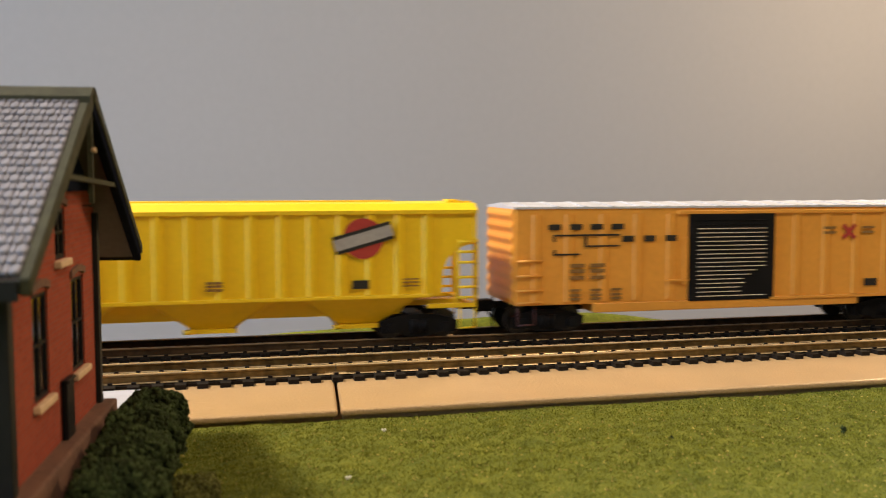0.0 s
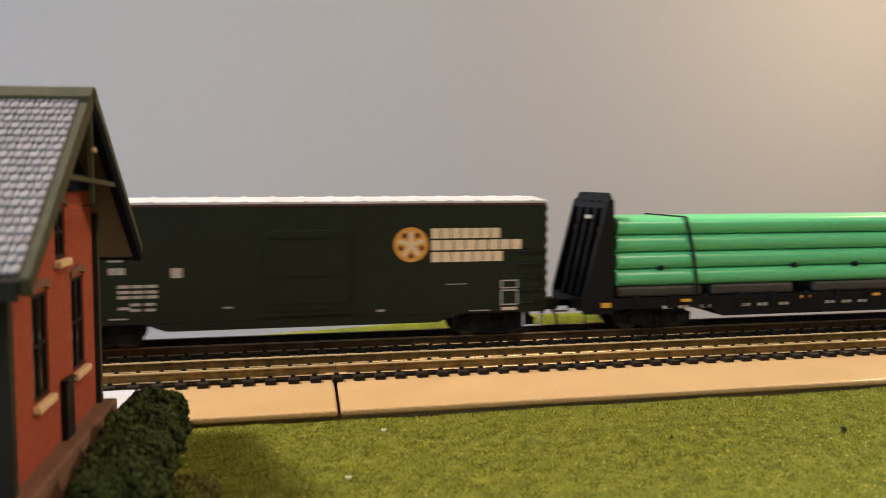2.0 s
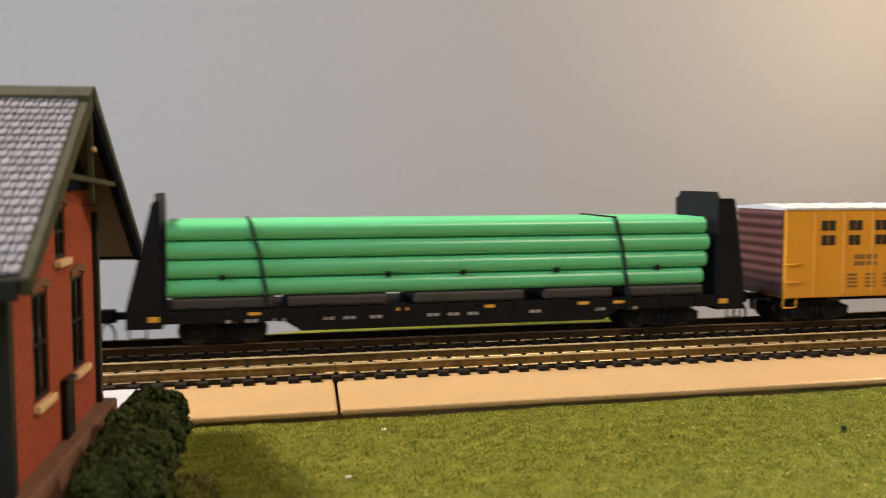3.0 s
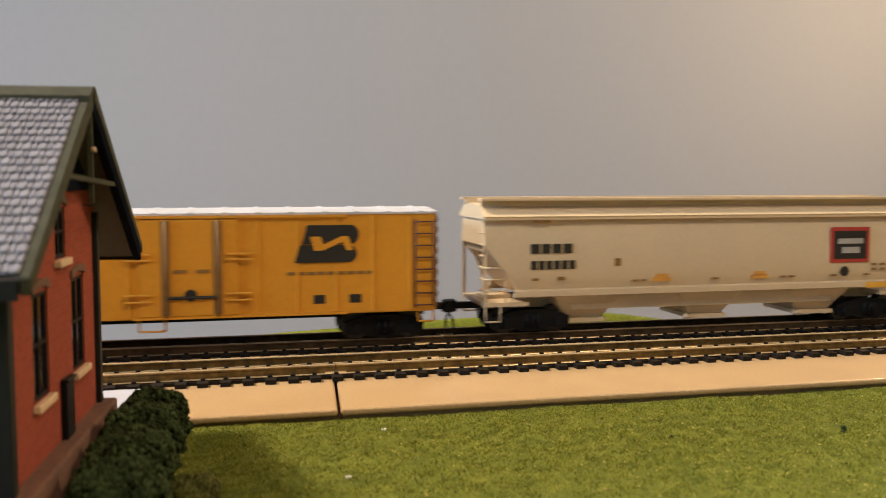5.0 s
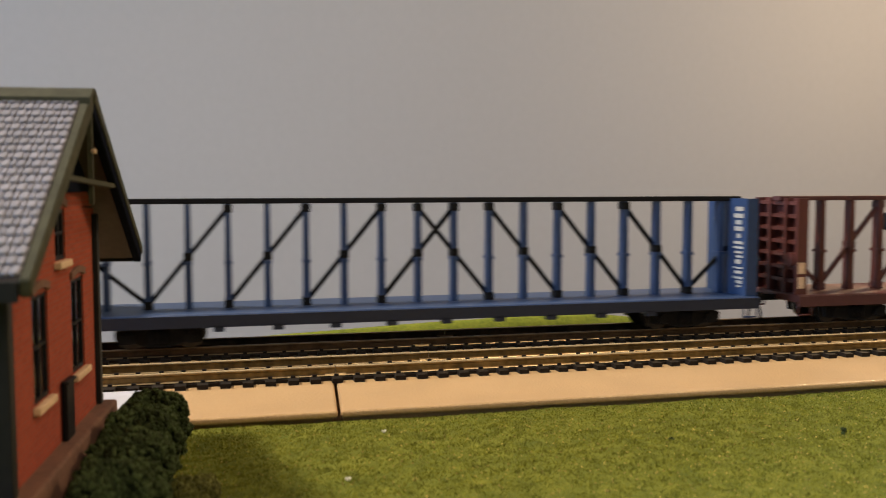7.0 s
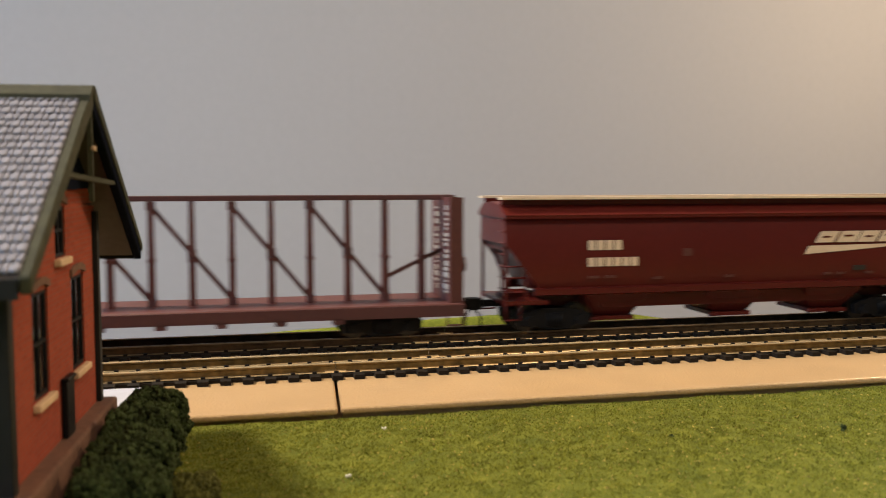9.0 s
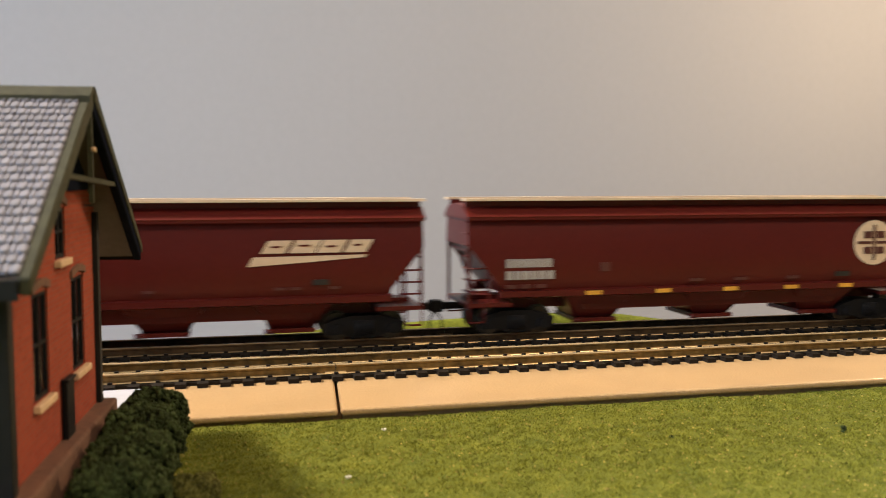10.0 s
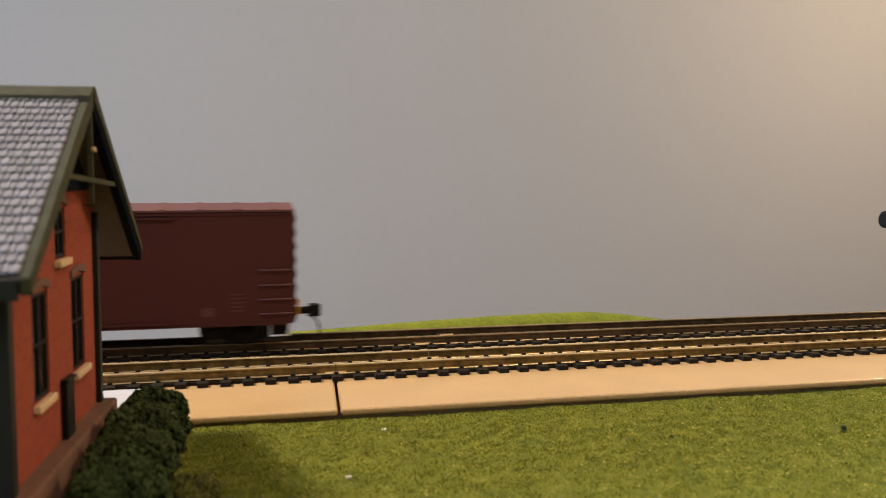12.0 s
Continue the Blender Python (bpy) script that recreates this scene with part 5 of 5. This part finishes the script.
def centre_beam(label, middle, paint, sill, top, group_mark, seed, shift):
    h = 0.1351
    w = wagon("centre_beam_flat_wagon", label, middle, h, 0.1040)
    bm = bmesh.new()
    prism(bm, [(-h, 0.0100), (h, 0.0100), (h, 0.0134), (-h, 0.0134)], "y", -0.0182, 0.0182)
    rounded(bm, 0.0004, 1)
    part("deck", bm, paint, w)
    bm = bmesh.new()
    for y in (-0.0186, 0.0178):
        box(bm, -h, h, y, y + 0.0008, 0.0086, 0.0129)
    prism(bm, [(-0.070, 0.0100), (0.070, 0.0100), (0.050, 0.0080), (-0.050, 0.0080)], "y", -0.0120, 0.0120)
    for i in range(9):
        x = -0.085 + 0.0212 * i
        box(bm, x, x + 0.0040, -0.0186, -0.0150, 0.0070, 0.0090)
    bmesh.ops.recalc_face_normals(bm, faces=bm.faces)
    part("side_sill", bm, sill, w)
    pitch = 0.01468
    xs = [shift + (i - 8.5) * pitch for i in range(18)]
    ztop = 0.0540
    simple_box("top_chord", (-h, h, -0.0028, 0.0028, ztop - 0.0012, ztop + 0.0008), top, w, "dark top chord", bevel=0.0003)
    for i, x in enumerate(xs):
        bm = bmesh.new()
        prism(bm, [(x - 0.0013, 0.0134), (x + 0.0013, 0.0134), (x + 0.0010, ztop - 0.0012), (x - 0.0010, ztop - 0.0012)], "y", -0.0022, 0.0022)
        box(bm, x - 0.0015, x + 0.0015, -0.0032, 0.0032, 0.0300, 0.0312)
        bmesh.ops.recalc_face_normals(bm, faces=bm.faces)
        part("post", bm, paint, w)
    z0, z1 = 0.0150, ztop - 0.0030
    runs = [(1, 3), (3, 5), (5, 7), (7, 9)]
    for a, b in runs + [(17 - a, 17 - b) for a, b in runs]:
        bm = bmesh.new()
        d = 0.0016 if a < 9 else 0.0012
        beam(bm, (xs[a], 0, z0), (xs[b], 0, z1), 0.0017, d)
        for x, z in ((xs[a], z0), (xs[b], z1), ((xs[a] + xs[b]) / 2, (z0 + z1) / 2)):
            box(bm, x - 0.0016, x + 0.0016, -0.0024, 0.0024, z - 0.0015, z + 0.0015)
        bmesh.ops.recalc_face_normals(bm, faces=bm.faces)
        part("brace", bm, top, w, "dark diagonal brace")
    for s in (-1, 1):
        bm = bmesh.new()
        beam(bm, (s * (h - 0.005), 0, 0.0330), (shift + s * 7.5 * pitch, 0, z0), 0.0015, 0.0014)
        bmesh.ops.recalc_face_normals(bm, faces=bm.faces)
        part("brace", bm, top, w, "dark diagonal brace")
        x1 = s * h
        xi = x1 - s * 0.0052
        xa, xb = xi + s * 0.0012, x1 - s * 0.0014
        head = simple_box("bulkhead", (min(xi, xa), max(xi, xa), -0.0146, 0.0146, 0.0134, ztop), paint, w, "ribbed end bulkhead")
        for y in (-0.0160, 0.0146):
            simple_box("bulkhead_side", (min(x1, xi), max(x1, xi), y, y + 0.0014, 0.0134, ztop), paint, head)
        for z in (0.0180, 0.0235, 0.0290, 0.0345, 0.0400, 0.0455, 0.0510):
            simple_box("bulkhead_rib", (min(xa, xb), max(xa, xb), -0.0146, 0.0146, z, z + 0.0016), paint, head)
        for y in (-0.006, 0.006):
            simple_box("bulkhead_stile", (min(xa, xb + s * 0.0008), max(xa, xb + s * 0.0008), y - 0.0008, y + 0.0008, 0.0134, ztop), paint, head)
        rng = random.Random(seed + s)
        for y0, wide in ((-0.0136, 0.0078), (0.0034, 0.0072)):
            z = 0.0168
            while s > 0 and z < 0.0500:
                tall = rng.choice((0.0007, 0.0009, 0.0012, 0.0018))
                w0 = wide * rng.uniform(0.55, 1.0)
                simple_box("lettering", (xi - 0.0003, xi + 0.0001, y0 + (wide - w0) * rng.random(), y0 + w0, z, z + tall), group_mark, w)
                z += tall + rng.uniform(0.0007, 0.0014)
        if s < 0 and seed != 1:
            for z0, z1 in ((0.0160, 0.0208), (0.0222, 0.0270)):
                simple_box("placard", (x1 + 0.0008, x1 + 0.0040, -0.0163, -0.0160, z0, z1), M["sill"], head)
        bm = bmesh.new()
        rod(bm, (x1 - s * 0.0006, -0.0120, 0.0280), (x1 + s * 0.0014, -0.0120, 0.0280), 0.0030, 16)
        part("brake_wheel", bm, paint, w)
    stirrup(w, -h + 0.0005, -h + 0.0065, 0.0050, 0.0102, paint)
    stirrup(w, h - 0.0065, h - 0.0005, 0.0050, 0.0102, paint)


def brown_boxcar():
    h = 0.0918
    w = wagon("boxcar", "dark red-brown boxcar with faded roof, last wagon", 2.2891, h, 0.0740)
    boxcar_shell(w, h, 0.0085, 0.0500, M["brown"], M["brown_roof"], M["brown"], 8, 14, 0.0025)
    simple_box("roof_stripe", (-h, h, -HALF_W - 0.0004, -HALF_W + 0.0002, 0.0484, 0.0492), M["brown"], w)
    simple_box("side_sill", (-h + 0.002, h - 0.002, -HALF_W - 0.0004, HALF_W + 0.0004, 0.0082, 0.0092), M["brown"], w)
    d = simple_box("door", (-0.0140, 0.0180, -HALF_W - 0.0008, -HALF_W + 0.0003, 0.0098, 0.0470), M["brown"], w, "ribbed brown sliding door", bevel=0.0002)
    for i in range(15):
        z = 0.0125 + 0.0023 * i
        bm = bmesh.new()
        prism(bm, [(-HALF_W - 0.0007, z), (-HALF_W - 0.0015, z + 0.0005), (-HALF_W - 0.0007, z + 0.0012)], "x", -0.0120, 0.0160)
        part("door_rib", bm, M["brown"], d)
    for z in (0.0094, 0.0470):
        simple_box("door_rail", (-0.0160, 0.0500, -HALF_W - 0.0010, -HALF_W + 0.0002, z, z + 0.0008), M["brown"], w)
    for x0, x1 in ((-h + 0.0010, -h + 0.0120), (h - 0.0120, h - 0.0010)):
        for y in (-HALF_W, HALF_W):
            ladder(w, x0, x1, [0.0125, 0.0178, 0.0230, 0.0285], y, M["brown_roof"], stiles=False)
    stirrup(w, -h + 0.0015, -h + 0.0085, 0.0040, 0.0095, M["brown"])
    stirrup(w, h - 0.0085, h - 0.0015, 0.0040, 0.0095, M["silver"])
    simple_box("end_placard", (h + 0.0016, h + 0.0022, -0.0170, -0.0130, 0.0110, 0.0170), M["yellow_mark"], w, "small amber end placard")
    for i in range(5):
        mark(w, -0.0795, -0.0640, 0.0356 + 0.0017 * i, 0.0365 + 0.0017 * i, M["cream"], name="emblem_stripe")
    for x0, x1 in ((-0.0640, -0.0568), (-0.0552, -0.0482)):
        mark(w, x0, x1, 0.0356, 0.0433, M["cream"], name="emblem", lean=0.0006)
        mark(w, x0 + 0.0026, x1 - 0.0020, 0.0387, 0.0402, M["brown"], -HALF_W - 0.0002, "emblem_slit")
    for a in ((-0.0690, -0.0650), (-0.0500, -0.0460)):
        mark(w, *a, 0.0278, 0.0300, M["white_ink"])
    mark_row(w, -0.0690, -0.0610, 0.0232, 0.0255, 3, M["white_ink"], gap=0.1)
    mark_row(w, -0.0590, -0.0530, 0.0232, 0.0255, 2, M["white_ink"], gap=0.1)
    for z in (0.0165, 0.0120):
        mark_row(w, -0.0680, -0.0540, z, z + 0.0010, 2, M["white_ink"], gap=0.55)
    for z in (0.0135, 0.0150, 0.0165, 0.0180, 0.0195):
        mark(w, 0.0690, 0.0745, z, z + 0.0005, M["rust"])
    mark(w, 0.0590, 0.0635, 0.0120, 0.0150, M["rust"])


yellow_hopper()
orange_boxcar()
green_boxcar()
bulkhead_flat()
reefer()
beige_hopper()
centre_beam("blue centre-beam flat wagon with dark top chord, empty", 1.3246, M["blue"], M["navy"], M["black"], M["white_ink"], 1, 0.0014)
centre_beam("rust red centre-beam flat wagon, empty", 1.6132, M["rust"], M["deep_brown"], M["deep_brown"], M["white_ink"], 5, -0.0029)
red_hopper_swoosh()
red_hopper_cross()
brown_boxcar()

# ---- how the train runs: metres travelled every quarter of a second ----
RUN = [0.0, -0.0489, -0.0976, -0.146, -0.1942, -0.2418, -0.2887, -0.3347, -0.3798, -0.424, -0.4675, -0.5102, -0.5523, -0.5939, -0.635, -0.6758,
       -0.7166, -0.7573, -0.7983, -0.8395, -0.8813, -0.9236, -0.9668, -1.0109, -1.0561, -1.1021, -1.1488, -1.196, -1.2437, -1.2923, -1.3418, -1.3923,
       -1.4439, -1.4964, -1.5497, -1.6039, -1.6587, -1.7143, -1.7709, -1.8285, -1.8869, -1.9457, -2.0048, -2.0641, -2.1234, -2.1823, -2.2408, -2.2988, -2.3563]


def travelled(t):
    return float(np.interp(t, [0.25 * i for i in range(len(RUN))], RUN))


def motions():
    for ob, middle in MOVERS:
        walk(ob, [(0.25 * i, pose(middle + s, REAR_Y, RAIL_TOP)) for i, s in enumerate(RUN)])
    ticks = [i / FPS for i in range(12 * FPS + 1)]
    turns = [-math.degrees(-travelled(t) / WHEEL_R) for t in ticks]
    for ob, dx in WHEELS:
        walk(ob, [(t, pose(dx, 0, WHEEL_R, 0, a, 0)) for t, a in zip(ticks, turns)])


motions()
